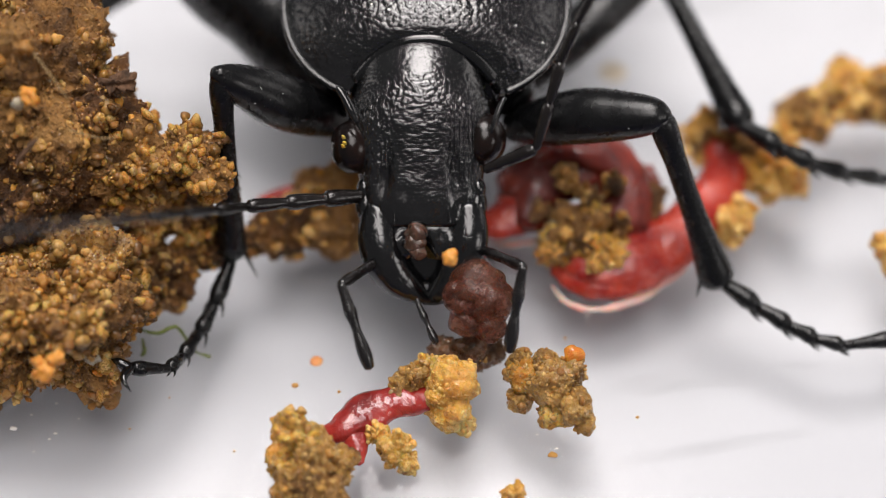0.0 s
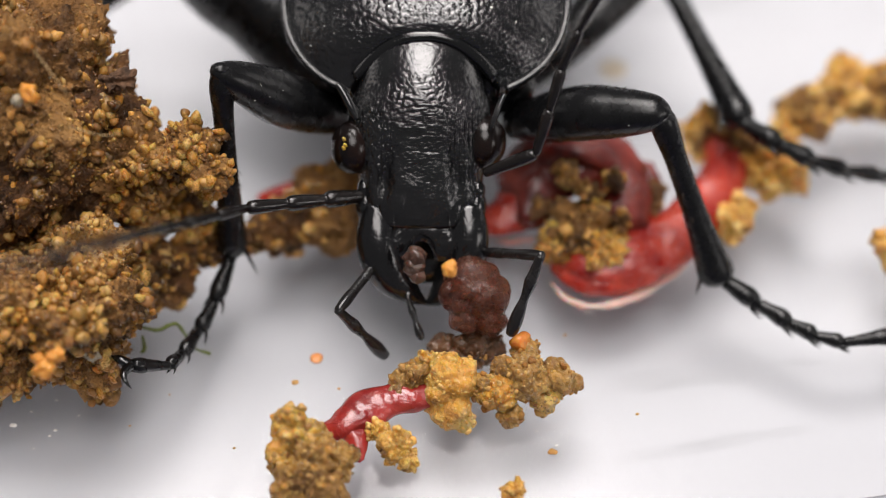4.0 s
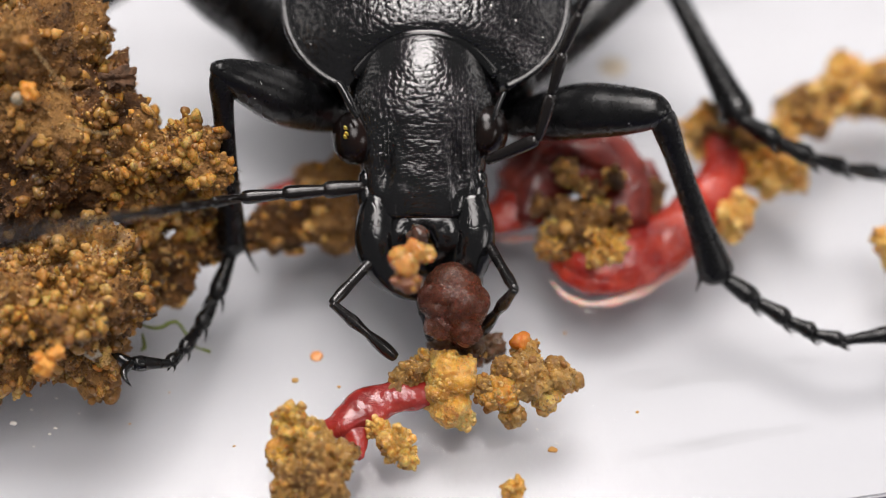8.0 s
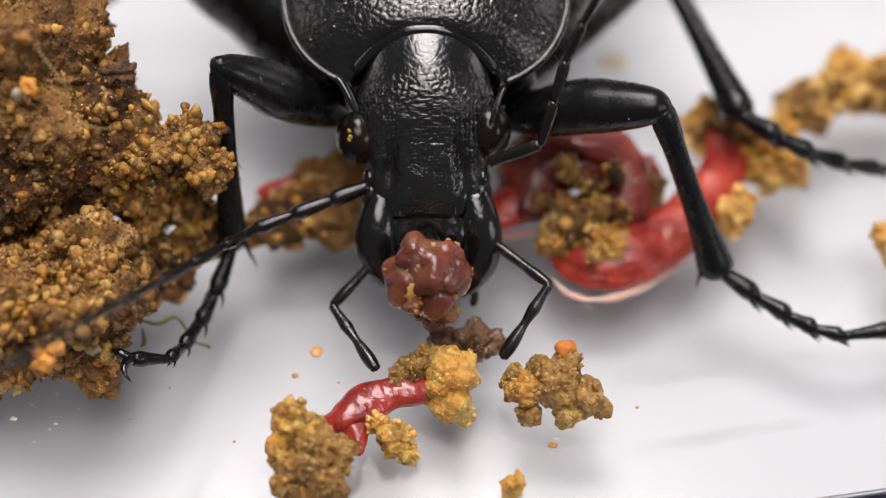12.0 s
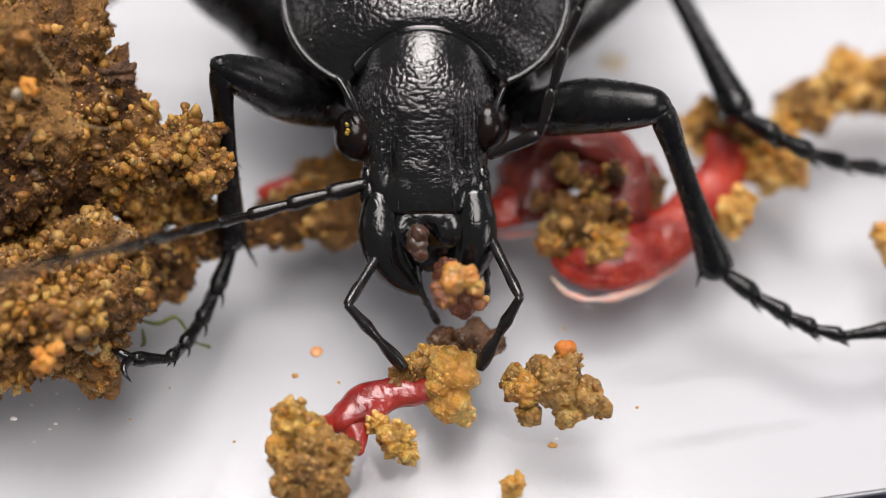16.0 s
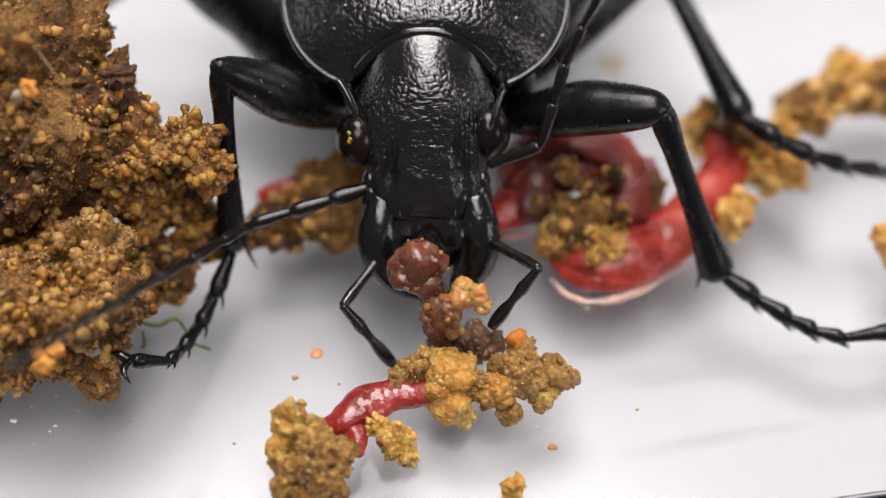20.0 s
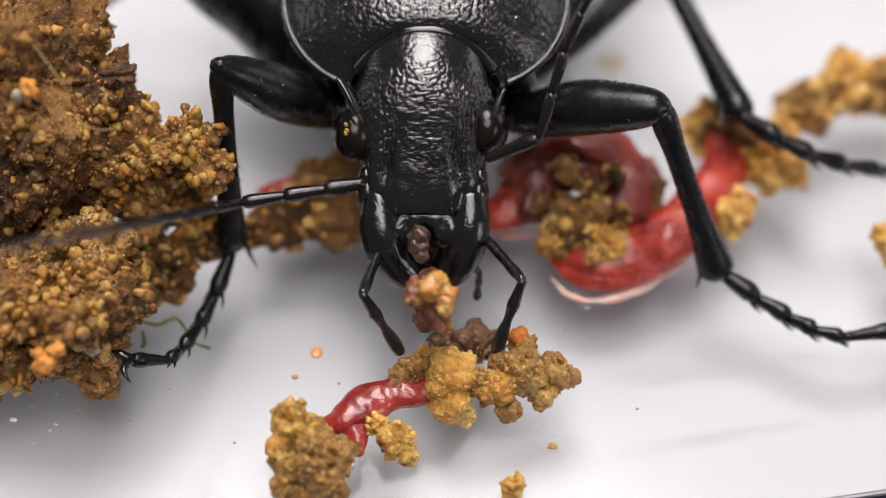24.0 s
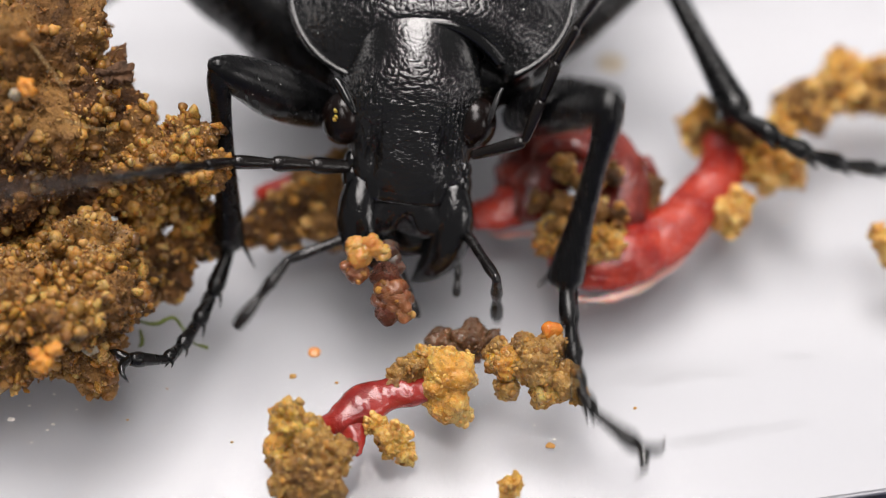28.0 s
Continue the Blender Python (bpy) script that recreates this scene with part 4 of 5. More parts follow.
worm("worm_remains", [[(3.08, 4.05, 1.20, 0.5), (3.51, 5.47, 1.60, 1.0), (4.65, 6.07, 2.00, 1.2), (5.88, 5.84, 1.80, 1.1), (6.47, 4.64, 1.30, 0.8)], [(2.39, 5.56, 1.40, 0.8), (3.53, 6.31, 1.80, 1.25), (5.29, 6.55, 2.00, 1.35), (6.39, 5.57, 1.70, 1.2), (6.53, 3.83, 1.20, 0.9)], [(3.20, 5.95, 2.20, 0.4), (4.40, 6.00, 2.90, 0.5), (5.62, 5.81, 2.80, 0.5), (6.87, 5.30, 2.00, 0.4)], [(7.43, 6.86, 1.20, 0.4), (7.58, 5.64, 1.00, 0.55), (7.09, 4.17, 0.80, 0.4)]], "dark red coil of earthworm", WORM_DARK)
# edge of the juice film; its pale colour stands for the bright rim
worm("worm_juice", [[(3.87, 2.17, 0.12, 0.06), (4.46, 1.44, 0.12, 0.13), (5.65, 1.13, 0.12, 0.15), (7.20, 1.75, 0.12, 0.15), (8.82, 3.17, 0.12, 0.14), (9.91, 4.70, 0.12, 0.12), (10.86, 6.51, 0.12, 0.06)], [(1.73, 4.24, 0.12, 0.06), (2.39, 4.13, 0.12, 0.13), (3.32, 4.24, 0.12, 0.1)]], "wet edge of juice round the worm strips, its bright rim put in as pale colour", JUICE_GLINT)

# ---- food at the mouth, in rigid pieces ----
def lump_thing(name, balls, label, category, material, seed, crumbs=((1.6, 0.12), (4.0, 0.05)), bits=0):
    """Food about its own origin, which travels with the jaws."""
    top = thing(name, (0, 0, 0), label, category)
    rng = random.Random(seed)
    for k, (x, y, z, r) in enumerate(balls):
        m = material[k % len(material)] if isinstance(material, (list, tuple)) else material
        bm = bumpy(bmesh.new(), (x, y, z), r, seed + k, 4, 0.25, crumbs)
        bm.normal_update()
        verts = list(bm.verts)
        for v in rng.sample(verts, bits):
            g = mesh_object("grain", rng.choice(GRAIN_SHAPES), GRAIN, top)
            s = rng.uniform(0.05, 0.14)
            g.matrix_basis = Matrix.LocRotScale(v.co * MM, turned(rng), (s, s, s))
        part("morsel", bm, m, top)
    return top


amber_food = lump_thing("food_grain", [(0, 0, 0, 0.26), (0.08, 0.14, 0.0, 0.2)], "shining orange grain held at the jaws", "food", AMBER, 2, ((3, 0.03),))
cluster_food = lump_thing("food_crumb", [(0, 0.12, 0, 0.46), (0.5, 0.1, -0.05, 0.38), (-0.45, -0.28, -0.05, 0.4), (0.1, 0.5, -0.05, 0.3), (0.62, -0.3, -0.05, 0.3), (-0.6, 0.05, -0.1, 0.26)], "orange brown crumb of chewed food", "food", [SERUM_DULL, SERUM_DULL, PULP_BROWN], 4, ((2.5, 0.1), (5, 0.07), (9, 0.03)), 2)
pulp_food = lump_thing("food_pulp", [(0, 0.1, 0, 1.12), (-0.6, -0.4, 0, 0.88), (0.66, 0.1, 0.05, 0.8), (0.2, -0.8, -0.1, 0.8), (-0.4, 0.6, 0, 0.75), (0.5, 0.6, 0, 0.65)], "wet red brown ball of chewed worm", "food", [PULP_SKIN, PULP_PINK, PULP_SKIN], 6, ((0.9, 0.18), (2.4, 0.07), (5.0, 0.03)), 7)
pink_food = lump_thing("food_pulp", [(0, 0.15, 0, 0.82), (-0.4, -0.25, 0, 0.66), (0.42, 0.1, 0.05, 0.6), (0.12, -0.5, -0.1, 0.6), (0.3, 0.4, 0, 0.5)], "wet pinkish lump of chewed worm", "food", [PULP_PINK, PULP_PINK, PULP_SKIN], 7, ((1.0, 0.2), (2.6, 0.08), (5.0, 0.05), (9.0, 0.03)), 5)
strand_food = lump_thing("food_strand", [(0, 0.15, 0, 0.4), (-0.04, -0.15, 0.0, 0.38), (0.05, -0.42, 0, 0.3)], "grey brown strand of chewed worm at the lip", "food", [PULP_GREY], 9, ((2.0, 0.03),), 0)
chunk_food = lump_thing("food_chunk", [(0, 0.5, 0, 0.95), (0.3, -0.1, 0, 0.95), (-0.3, -0.65, 0, 0.65), (0.4, -0.8, 0, 0.6), (-0.45, 0.1, 0.1, 0.7)], "dark jelly-like chunk of worm under the jaws", "food", [JELLY], 8, ((1.1, 0.1), (2.6, 0.03)), 0)
tail_food = lump_thing("food_remnant", [(0, 0.3, 0, 0.56), (0.16, -0.15, 0, 0.55), (-0.2, -0.5, 0, 0.44), (0.28, -0.6, 0, 0.36), (-0.35, 0.0, -0.1, 0.42), (-0.05, 0.75, -0.05, 0.5)], "brown remnant of chewed worm below the jaws", "food", [PULP_BROWN, PULP_BROWN, JELLY], 12, ((2.0, 0.1), (5.0, 0.06)), 3)

bark_nodes = Nodes("dark_rotten_bark")
BARK = bark_nodes.set(bark_nodes.ramp(bark_nodes.noise(3.0, 5), (0.35, (0.05, 0.026, 0.013)), (0.7, (0.2, 0.1, 0.05))), 0.8, bark_nodes.bump(bark_nodes.noise(9, 5, 0.7), 0.1, 0.8))


def bark_bit(at, seed, size):
    """A flake of rotten bark with a frayed edge."""
    bm = bumpy(bmesh.new(), (0, 0, 0), size, seed, 5, 0.5, ((1.6, 0.3), (4.0, 0.2), (9.0, 0.12)), (1.0, 0.5, 0.5))
    # frayed towards one end
    for v in bm.verts:
        v.co.x += size * max(0, noise.noise(v.co * 5.0 / size)) * max(0, v.co.x / size) * 0.3
    return tagged(part("bark_flake", bm, BARK, None, "", at), "dark frayed flake of rotten bark in the clod", "bark")


bark_bit((-11.02, 4.50, 8.08), 3, 0.5)
twig_line = [(-13.87, 0.68, 8.20, 0.07), (-13.52, 0.89, 8.64, 0.08), (-13.16, 1.27, 8.83, 0.05)]
twig_at = Vector(twig_line[1][:3])
tagged(part("twig", tube([(*(Vector(p[:3]) - twig_at), p[3]) for p in twig_line], 8, 6, 1, 0.03, 6), BARK, None, "", twig_at), "short brown twig stuck in the clod", "twig")

# ---- small things on the plastic ----
def drop(name, at, r, label, material, height=0.5, category="droplet"):
    bm = bmesh.new()
    bmesh.ops.create_icosphere(bm, subdivisions=3, radius=1.0)
    for v in bm.verts:
        v.co = Vector((v.co.x * r * (1 + 0.1 * noise.noise(v.co * 2)), v.co.y * r, max(v.co.z, 0) * r * height + 0.005))
    ob = part(name, bm, material, None, label, (at[0], at[1], 0))
    return tagged(ob, label, category)


drop("serum_drop", (-4.42, -1.12, 0.00), 0.23, "small orange drop on the clear plastic", SERUM)
drop("smear", (6.69, 13.12, 0.00), 0.55, "pale dried smear on the clear plastic", STAIN, 0.06, "stain")
DUST = Nodes("pale_dust").set((0.86, 0.83, 0.78), 0.4)
DUST_SHAPE = grain_mesh("dust", 77, 2, 0.6, DUST)
for (x, y, z), r, k in (((-5.12, -2.20, 0.00), 0.1, 0), ((-3.59, -2.46, 0.00), 0.06, 1), ((3.69, -5.12, 0.00), 0.12, 2), ((6.65, -3.54, 0.00), 0.06, 3), ((-7.04, -4.94, 0.00), 0.05, 3), ((4.30, -0.12, -0.00), 0.06, 1), ((-10.66, -4.01, 0.00), 0.04, 0), ((-9.42, -2.70, 0.00), 0.04, 1)):
    g = mesh_object("sand_grain", GRAIN_SHAPES[k], GRAIN, None, "", (x, y, r * 0.7))
    g.scale = (r * 1.3, r, r * 0.7)
    tagged(g, "single tiny sand grain on the clear plastic", "sand grain", "loose sand grains")
for (x, y, z), r in (((-14.62, -4.01, 0.00), 0.1), ((-13.17, -4.20, 0.00), 0.06), ((-13.34, -4.43, 0.00), 0.05), ((-13.28, -2.94, 0.00), 0.05), ((-14.08, -3.42, -0.00), 0.05), ((3.84, -4.82, 0.00), 0.05), ((5.14, 0.89, 0.00), 0.05), ((3.19, -4.24, -0.00), 0.04), ((-13.81, -4.94, -0.00), 0.04), ((-12.44, -3.58, 0.00), 0.04)):
    g = mesh_object("dust_speck", DUST_SHAPE, DUST, None, "", (x, y, r * 0.5))
    g.scale = (r * 1.2, r, r * 0.5)
    tagged(g, "tiny pale speck of dust on the clear plastic", "dust", "dust specks")
# pale dust on the beetle
rng = random.Random(12)
for _ in range(26):
    u, y = rng.choice((-1, 1)) * rng.uniform(0.25, 0.9), rng.uniform(0.2, 3.0)
    z = -1.75 * abs(u) ** 2.3 - 0.035 * (y - 1.5) ** 2
    g = mesh_object("dust_speck", DUST_SHAPE, DUST, pronotum, "", (u * 4.7, y, z + 0.02))
    k = rng.uniform(0.014, 0.028)
    g.scale = (k, k, k * 0.6)
for limb_part, a, b, girth in ((FRONT_R[0], (2.43, 6.00, 4.46), (7.39, 4.20, 6.83), 0.95), (FRONT_L[0], (-3.71, 6.40, 4.25), (-7.49, 4.60, 8.33), 0.95)):
    span = Vector(b) - Vector(a)
    for _ in range(7):
        u, w = rng.uniform(0.5, 0.9), Vector((0, rng.uniform(-1, 0.2), rng.uniform(0.1, 1)))
        w = (w - span.normalized() * w.dot(span.normalized())).normalized()
        g = mesh_object("dust_speck", DUST_SHAPE, DUST, limb_part, "", span * u + w * girth * (1.02 - 0.3 * max(0, u - 0.5)))
        k = rng.uniform(0.01, 0.02)
        g.scale = (k, k, k)
fibre = part("moss_fibre", tube([(-10.50, -0.29, 0.70, 0.05), (-9.95, -0.34, 0.60, 0.07), (-9.35, -0.19, 0.80, 0.07), (-9.04, -0.30, 0.30, 0.05), (-8.68, -0.75, 0.10, 0.05), (-8.14, -0.98, 0.08, 0.06)], 8, 6, 1, 0.03, 5), MOSS, None)
tagged(fibre, "thin curled green moss fibre beside the clod", "plant fibre")
fibre = part("moss_fibre", tube([(-10.52, -0.43, 0.40, 0.04), (-10.43, -0.83, 0.20, 0.08), (-10.55, -0.95, 0.10, 0.05)], 8, 6), MOSS, None)
tagged(fibre, "short green moss fibre beside the clod", "plant fibre")
for line in ([(-13.25, 3.30, 10.67, 0.02), (-12.73, 2.63, 10.49, 0.022), (-12.11, 2.04, 9.87, 0.02)], [(-11.18, 5.60, 7.74, 0.02), (-10.93, 5.30, 8.44, 0.018), (-10.71, 5.20, 8.62, 0.01)], [(-12.22, 1.69, 8.79, 0.02), (-11.10, 1.41, 8.68, 0.02), (-10.50, 1.68, 8.52, 0.015)]):
    o = Vector(line[1][:3])
    f = part("root_fibre", tube([(*(Vector(p[:3]) - o), p[3]) for p in line], 6, 6), ROOT, None, "", o)
    tagged(f, "fine pale root fibre sticking to the clod", "plant fibre")


# ---- what moves ----
def aim(a, b):
    """Pose in millimetres of a piece along +x from a to b."""
    d = Vector(b) - Vector(a)
    return Matrix.Translation(Vector(a) * MM) @ d.to_track_quat("X", "Z").to_matrix().to_4x4()


HEAD_ROWS = [
    (0, 0, -0, -0), (0.5, 0.009, -0.333, -1.47), (1, 0.028, -0.114, -0.16), (1.5, 0.076, -0.019, -0.82),
    (2, 0.057, -0.095, 0.98), (2.5, 0.067, -0.095, -0.16), (3, 0.095, -0.048, -0.82), (3.5, 0.019, -0.142, -0.49),
    (5.5, -0.038, -0.123, -1.31), (6, 0.019, -0.048, -0.16), (6.5, 0.028, -0.019, -0.49), (7, 0.019, 0.009, -0),
    (7.5, 0.028, 0.076, 0.49), (8, 0.067, 0.123, -0.16), (8.5, 0.019, 0.067, -0.65), (9, 0.038, 0.048, -0),
    (9.5, 0.114, -0.038, 0.33), (10, 0.171, -0.057, 0.33), (10.5, 0.199, -0.171, -0.65), (11, 0.199, -0.114, -0.65),
    (11.5, 0.171, -0.028, -0.65), (12, 0.18, -0.019, -0), (12.5, 0.171, -0.057, -0.33), (14.5, 0.123, -0.019, -0.16),
    (15, 0.104, -0.009, -0.16), (15.5, 0.104, 0.095, 0.16), (16, 0.123, 0.104, 0.49), (16.5, 0.104, 0.005, 0.98),
    (17, 0.057, -0.123, -0.98), (17.5, 0.123, -0.067, -1.31), (18, 0.142, 0.009, -0.82), (18.5, 0.095, -0.199, -0.98),
    (19, 0.266, -0.209, -1.96), (19.5, 0.142, -0.067, -0.49), (20, 0.171, -0.019, 0.16), (20.5, 0.123, 0.138, 0.33),
    (21, 0.162, 0.048, -0.49), (21.5, 0.123, 0.133, -0.16), (23.5, 0.085, 0.048, -0.49), (24, 0.085, 0.117, -0.65),
    (24.5, 0.028, 0.035, -1.47), (25, 0.085, -0.028, -0), (25.5, 0.085, -0, -0), (26, 0.038, -0.019, -0.82),
    (26.5, 0.033, 0.133, 0.49), (27, 0.009, 0.237, 0.82), (27.5, 0.043, 0.275, 0.49), (27.7, 0.045, 0.275, 0.49),
    (28, -0.247, 0.475, -5.24),
]
# nodding of the head: seconds, degrees (below nought the forehead turns up)
NOD_ROWS = [
    (0, -4), (0.5, 0), (1, -4), (1.5, -4), (2, 2), (2.5, 0), (3, -2), (3.5, 0), (5.5, -1), (6, -2), (7, -3), (7.5, -4), (8, -5), (8.5, -3),
    (9, -1), (9.5, 3), (10, 5), (11, 5), (11.5, 4), (12, 3), (12.5, 3), (14.5, -2), (15, -3), (15.5, -4), (16, -5), (16.5, 2), (17.5, 3),
    (18, 3), (18.5, 5), (19, 6), (19.5, 5), (20, 4), (20.5, -2), (21, -1), (21.5, -3), (23.5, -4), (24, -4), (24.5, 0), (25, 3), (25.5, 1),
    (26, 0), (26.5, -3), (27, -5), (27.5, -7), (27.7, -7), (28, 4),
]


def nod(t):
    return float(np.interp(t, *zip(*NOD_ROWS)))


PALP_ROWS = {}
PALP_ROWS["L"] = [
    (0, -2.63, -7.98, 1.2, -1.7, -10.75, 0.81), (0.5, -3.88, -7.55, -0.01, -2.35, -10.07, 0.09), (1, -2.8, -8.37, 0.89, -1.72, -10.73, -0.5),
    (1.5, -2.33, -7.85, 1.39, -1, -10.48, 1.54), (2, -2.54, -8.69, 0.81, -1.64, -10.96, -0.84), (2.5, -2.48, -8.69, 0.85, -0.47, -10.32, -0.56),
    (3, -2.56, -8.12, 1.18, -0.38, -9.85, 0.21), (3.5, -2.68, -8.72, 0.69, -1.14, -10.2, -1.34), (5.5, -2.82, -8.74, 0.56, -0.99, -10.82, -0.44),
    (6, -2.93, -9.02, 0.07, -1.13, -10.95, -1.26), (6.5, -2.81, -9.07, 0.13, -1.15, -10.76, 1.89), (7, -2.66, -9.07, 0.29, -1.06, -11.01, -1.25),
    (7.5, -2.62, -8.97, 0.46, -0.6, -10.96, -0.37), (8, -3.02, -8.9, 0.15, -0.93, -10.69, -0.91), (8.5, -3.65, -8.57, -0.8, -2.61, -11.09, 0.32),
    (9, -3.36, -8.93, -0.79, -2.17, -11.29, 0.52), (9.5, -3.51, -8.75, -0.79, -2.49, -11.33, 0.21), (10, -3.91, -8.09, -0.79, -3.42, -10.99, -0.6),
    (10.5, -3.74, -8.42, -0.8, -2.49, -10.95, 0.05), (11, -3.46, -8.81, -0.8, -2.07, -11.41, -0.92), (11.5, -3.2, -9.08, -0.81, -2.08, -11.59, 0.26),
    (12, -3.26, -9.02, -0.81, -1.71, -11.02, 0.71), (12.5, -3.65, -7.94, 0.23, -2.19, -10.07, -1.19), (14.5, -3.6, -7.32, 0.55, -3.14, -10.23, 0.72),
    (15, -3.57, -8.34, 0.01, -2.19, -10.95, -0), (15.5, -3.02, -8.63, 0.49, -1.25, -10.42, -1.05), (16, -2.63, -9.06, 0.33, -0.75, -11.19, -0.46),
    (16.5, -2.8, -8.95, 0.33, -1.28, -10.7, -1.49), (17, -3.72, -8.02, 0.02, -1.91, -9.99, -1.22), (17.5, -3.37, -8.4, 0.29, -1.91, -10.64, -0.95),
    (18, -3.01, -9.23, -0.81, -1.02, -10.97, 0.49), (18.5, -2.15, -8.59, 1.07, -0.9, -10.51, -0.79), (19, -2.84, -8.66, 0.63, -1.83, -10.8, -1.13),
    (19.5, -2.61, -8.43, 0.97, -1.93, -11.27, 0.52), (20, -2.86, -8.81, 0.45, -1.17, -11, -0.59), (20.5, -2.79, -8.83, 0.5, -1.69, -11.48, -0.17),
    (21, -2.87, -8.38, 0.84, -1.16, -10.48, -0.33), (21.5, -3.3, -8.96, -0.63, -1.86, -11.06, 0.86), (23.5, -2.37, -8.42, 1.1, -0.81, -10.32, -0.54),
    (24, -1.95, -8.72, 1.03, -0.7, -10.64, -0.83), (24.5, -3.42, -8.86, -0.78, -1.93, -11.33, -0.14), (25, -3.44, -8.84, -0.8, -1.63, -11.07, -0.11),
    (25.5, -2.66, -9.11, 0.22, -0.97, -10.61, -1.68), (26, -2.56, -9.41, -0.37, -1.28, -10.84, 1.87), (26.5, -2.32, -8.91, 0.72, -1.03, -10.42, -1.45),
    (27, -1.56, -9.04, 0.79, -1.18, -11.44, -0.88), (27.5, -2.32, -8.78, 0.85, -1.02, -10.72, -0.95), (28, -3.83, -8.26, -0.78, -5.42, -10.72, -0.45),
]
PALP_ROWS["R"] = [
    (0, 3.4, -7.41, 1.4, 2.96, -10.2, 0.55), (0.5, 4.69, -6.64, 0.2, 4.35, -9.44, -0.66), (1, 3.75, -8.03, 0.91, 3.44, -10.7, -0.31),
    (1.5, 3.51, -7.77, 1.21, 2.89, -10.64, 1.4), (2, 4.18, -7.31, 0.86, 4, -10.09, -0.13), (2.5, 3.6, -7.62, 1.22, 2.28, -10.15, 0.48),
    (3, 3.67, -7.65, 1.17, 2.21, -9.83, -0.18), (3.5, 4.08, -6.62, 1.02, 3.23, -9.37, 0.38), (5.5, 3.96, -7.89, 0.81, 2.45, -10.25, -0.11),
    (6, 4.35, -7.39, 0.62, 3.3, -10.14, 0.77), (6.5, 3.9, -7.62, 1, 3.6, -10.39, 0.05), (7, 3.59, -7.45, 1.29, 2.5, -10.18, 1.44),
    (7.5, 3.83, -7.88, 0.94, 3.06, -10.63, 0.22), (8, 3.08, -8.46, 0.98, 1.99, -9.83, -1.39), (8.5, 4.5, -7.45, 0.39, 4.23, -10.35, -0.06),
    (9, 4.88, -7.45, -0.83, 4.7, -10.36, -1.28), (9.5, 4.77, -7.78, -0.81, 4.75, -10.59, -1.72), (10, 4.9, -7.35, -0.81, 4.96, -10.24, -1.39),
    (10.5, 4.29, -7.19, 0.76, 4.1, -10.13, 0.83), (11, 4.54, -7.5, 0.28, 3.91, -10.38, 0.3), (11.5, 4.53, -8.11, -0.34, 3.97, -10.74, -1.57),
    (12, 4.2, -8.18, 0.28, 2.61, -10.67, 0.41), (12.5, 4.16, -7.42, 0.84, 3.14, -9.77, -0.62), (14.5, 4.06, -7.52, 0.91, 3.24, -10.16, -0.12),
    (15, 4.42, -7.62, 0.42, 3.26, -9.77, -1.24), (15.5, 3.68, -7.95, 1.01, 1.99, -10.05, -0.18), (16, 3.15, -8.87, 0.5, 1.79, -11.22, -0.65),
    (16.5, 3.89, -7.91, 0.86, 2.74, -10.52, 0.11), (17, 4.1, -7.19, 0.97, 2.83, -9.81, 0.46), (17.5, 4.33, -7.3, 0.68, 3.62, -10.01, -0.25),
    (18, 4.21, -8.66, -0.82, 3.52, -11.13, 0.64), (18.5, 3.74, -7.68, 1.11, 2.22, -9.9, -0.11), (19, 3.82, -7.51, 1.11, 2.68, -9.68, -0.53),
    (19.5, 3.69, -7.47, 1.22, 2.25, -9.72, -0.04), (20, 3.8, -7.47, 1.14, 2.22, -9.62, -0.12), (20.5, 3.7, -7.94, 1, 2.37, -10.14, -0.44),
    (21, 3.8, -7.41, 1.15, 2.15, -9.85, 1.27), (21.5, 3.57, -8.43, 0.73, 2.24, -10.78, -0.46), (23.5, 3.47, -7.69, 1.27, 2.31, -10.04, -0.1),
    (24, 3.37, -8.21, 1.04, 2.53, -10.58, -0.5), (24.5, 4.42, -8.41, -0.82, 2.61, -10.24, 0.62), (25, 4.72, -7.41, -0.05, 3.3, -9.94, -0.56),
    (25.5, 4.15, -7.5, 0.82, 2.62, -9.17, -1.06), (26, 3.47, -7.67, 1.28, 2.42, -9.37, -0.89), (26.5, 3.47, -7.81, 1.22, 2.34, -9.26, -1.09),
    (27, 3.52, -7.97, 1.11, 2.4, -10.08, -0.62), (27.5, 2.4, -9.11, 0.42, 2.11, -11.23, 2.45), (28, 3.35, -8.07, 1.14, 3.57, -9.7, -1.3),
]
PALP_ROWS["I"] = [
    (0, -0.11, -8.55, -1.19, 0.52, -9.91, -1.11), (1, -0.22, -8.56, -1.19, 0.26, -9.78, -1.92), (2, -0.27, -8.67, -1.64, 0.29, -10.06, -1.55),
    (3, -0.42, -8.25, -0.75, 0.02, -9.68, -0.67), (6, -0.32, -8.67, -1.64, 0.27, -10, -2.01), (8, -0.16, -8.66, -1.64, 0.28, -10.09, -1.55),
    (11, -0.2, -8.66, -1.63, 0.25, -10.08, -1.85), (15, -0.31, -8.67, -1.64, 0.23, -9.95, -2.21), (17, -0.08, -8.49, -1.08, 0.52, -9.32, -2.18),
    (20, -0.22, -8.67, -1.64, 0.29, -9.65, -0.63), (25, -0.21, -8.67, -1.65, 0.3, -9.45, -0.47), (28, 0.21, -8.56, -1.66, 0.82, -9.93, -1.59),
]
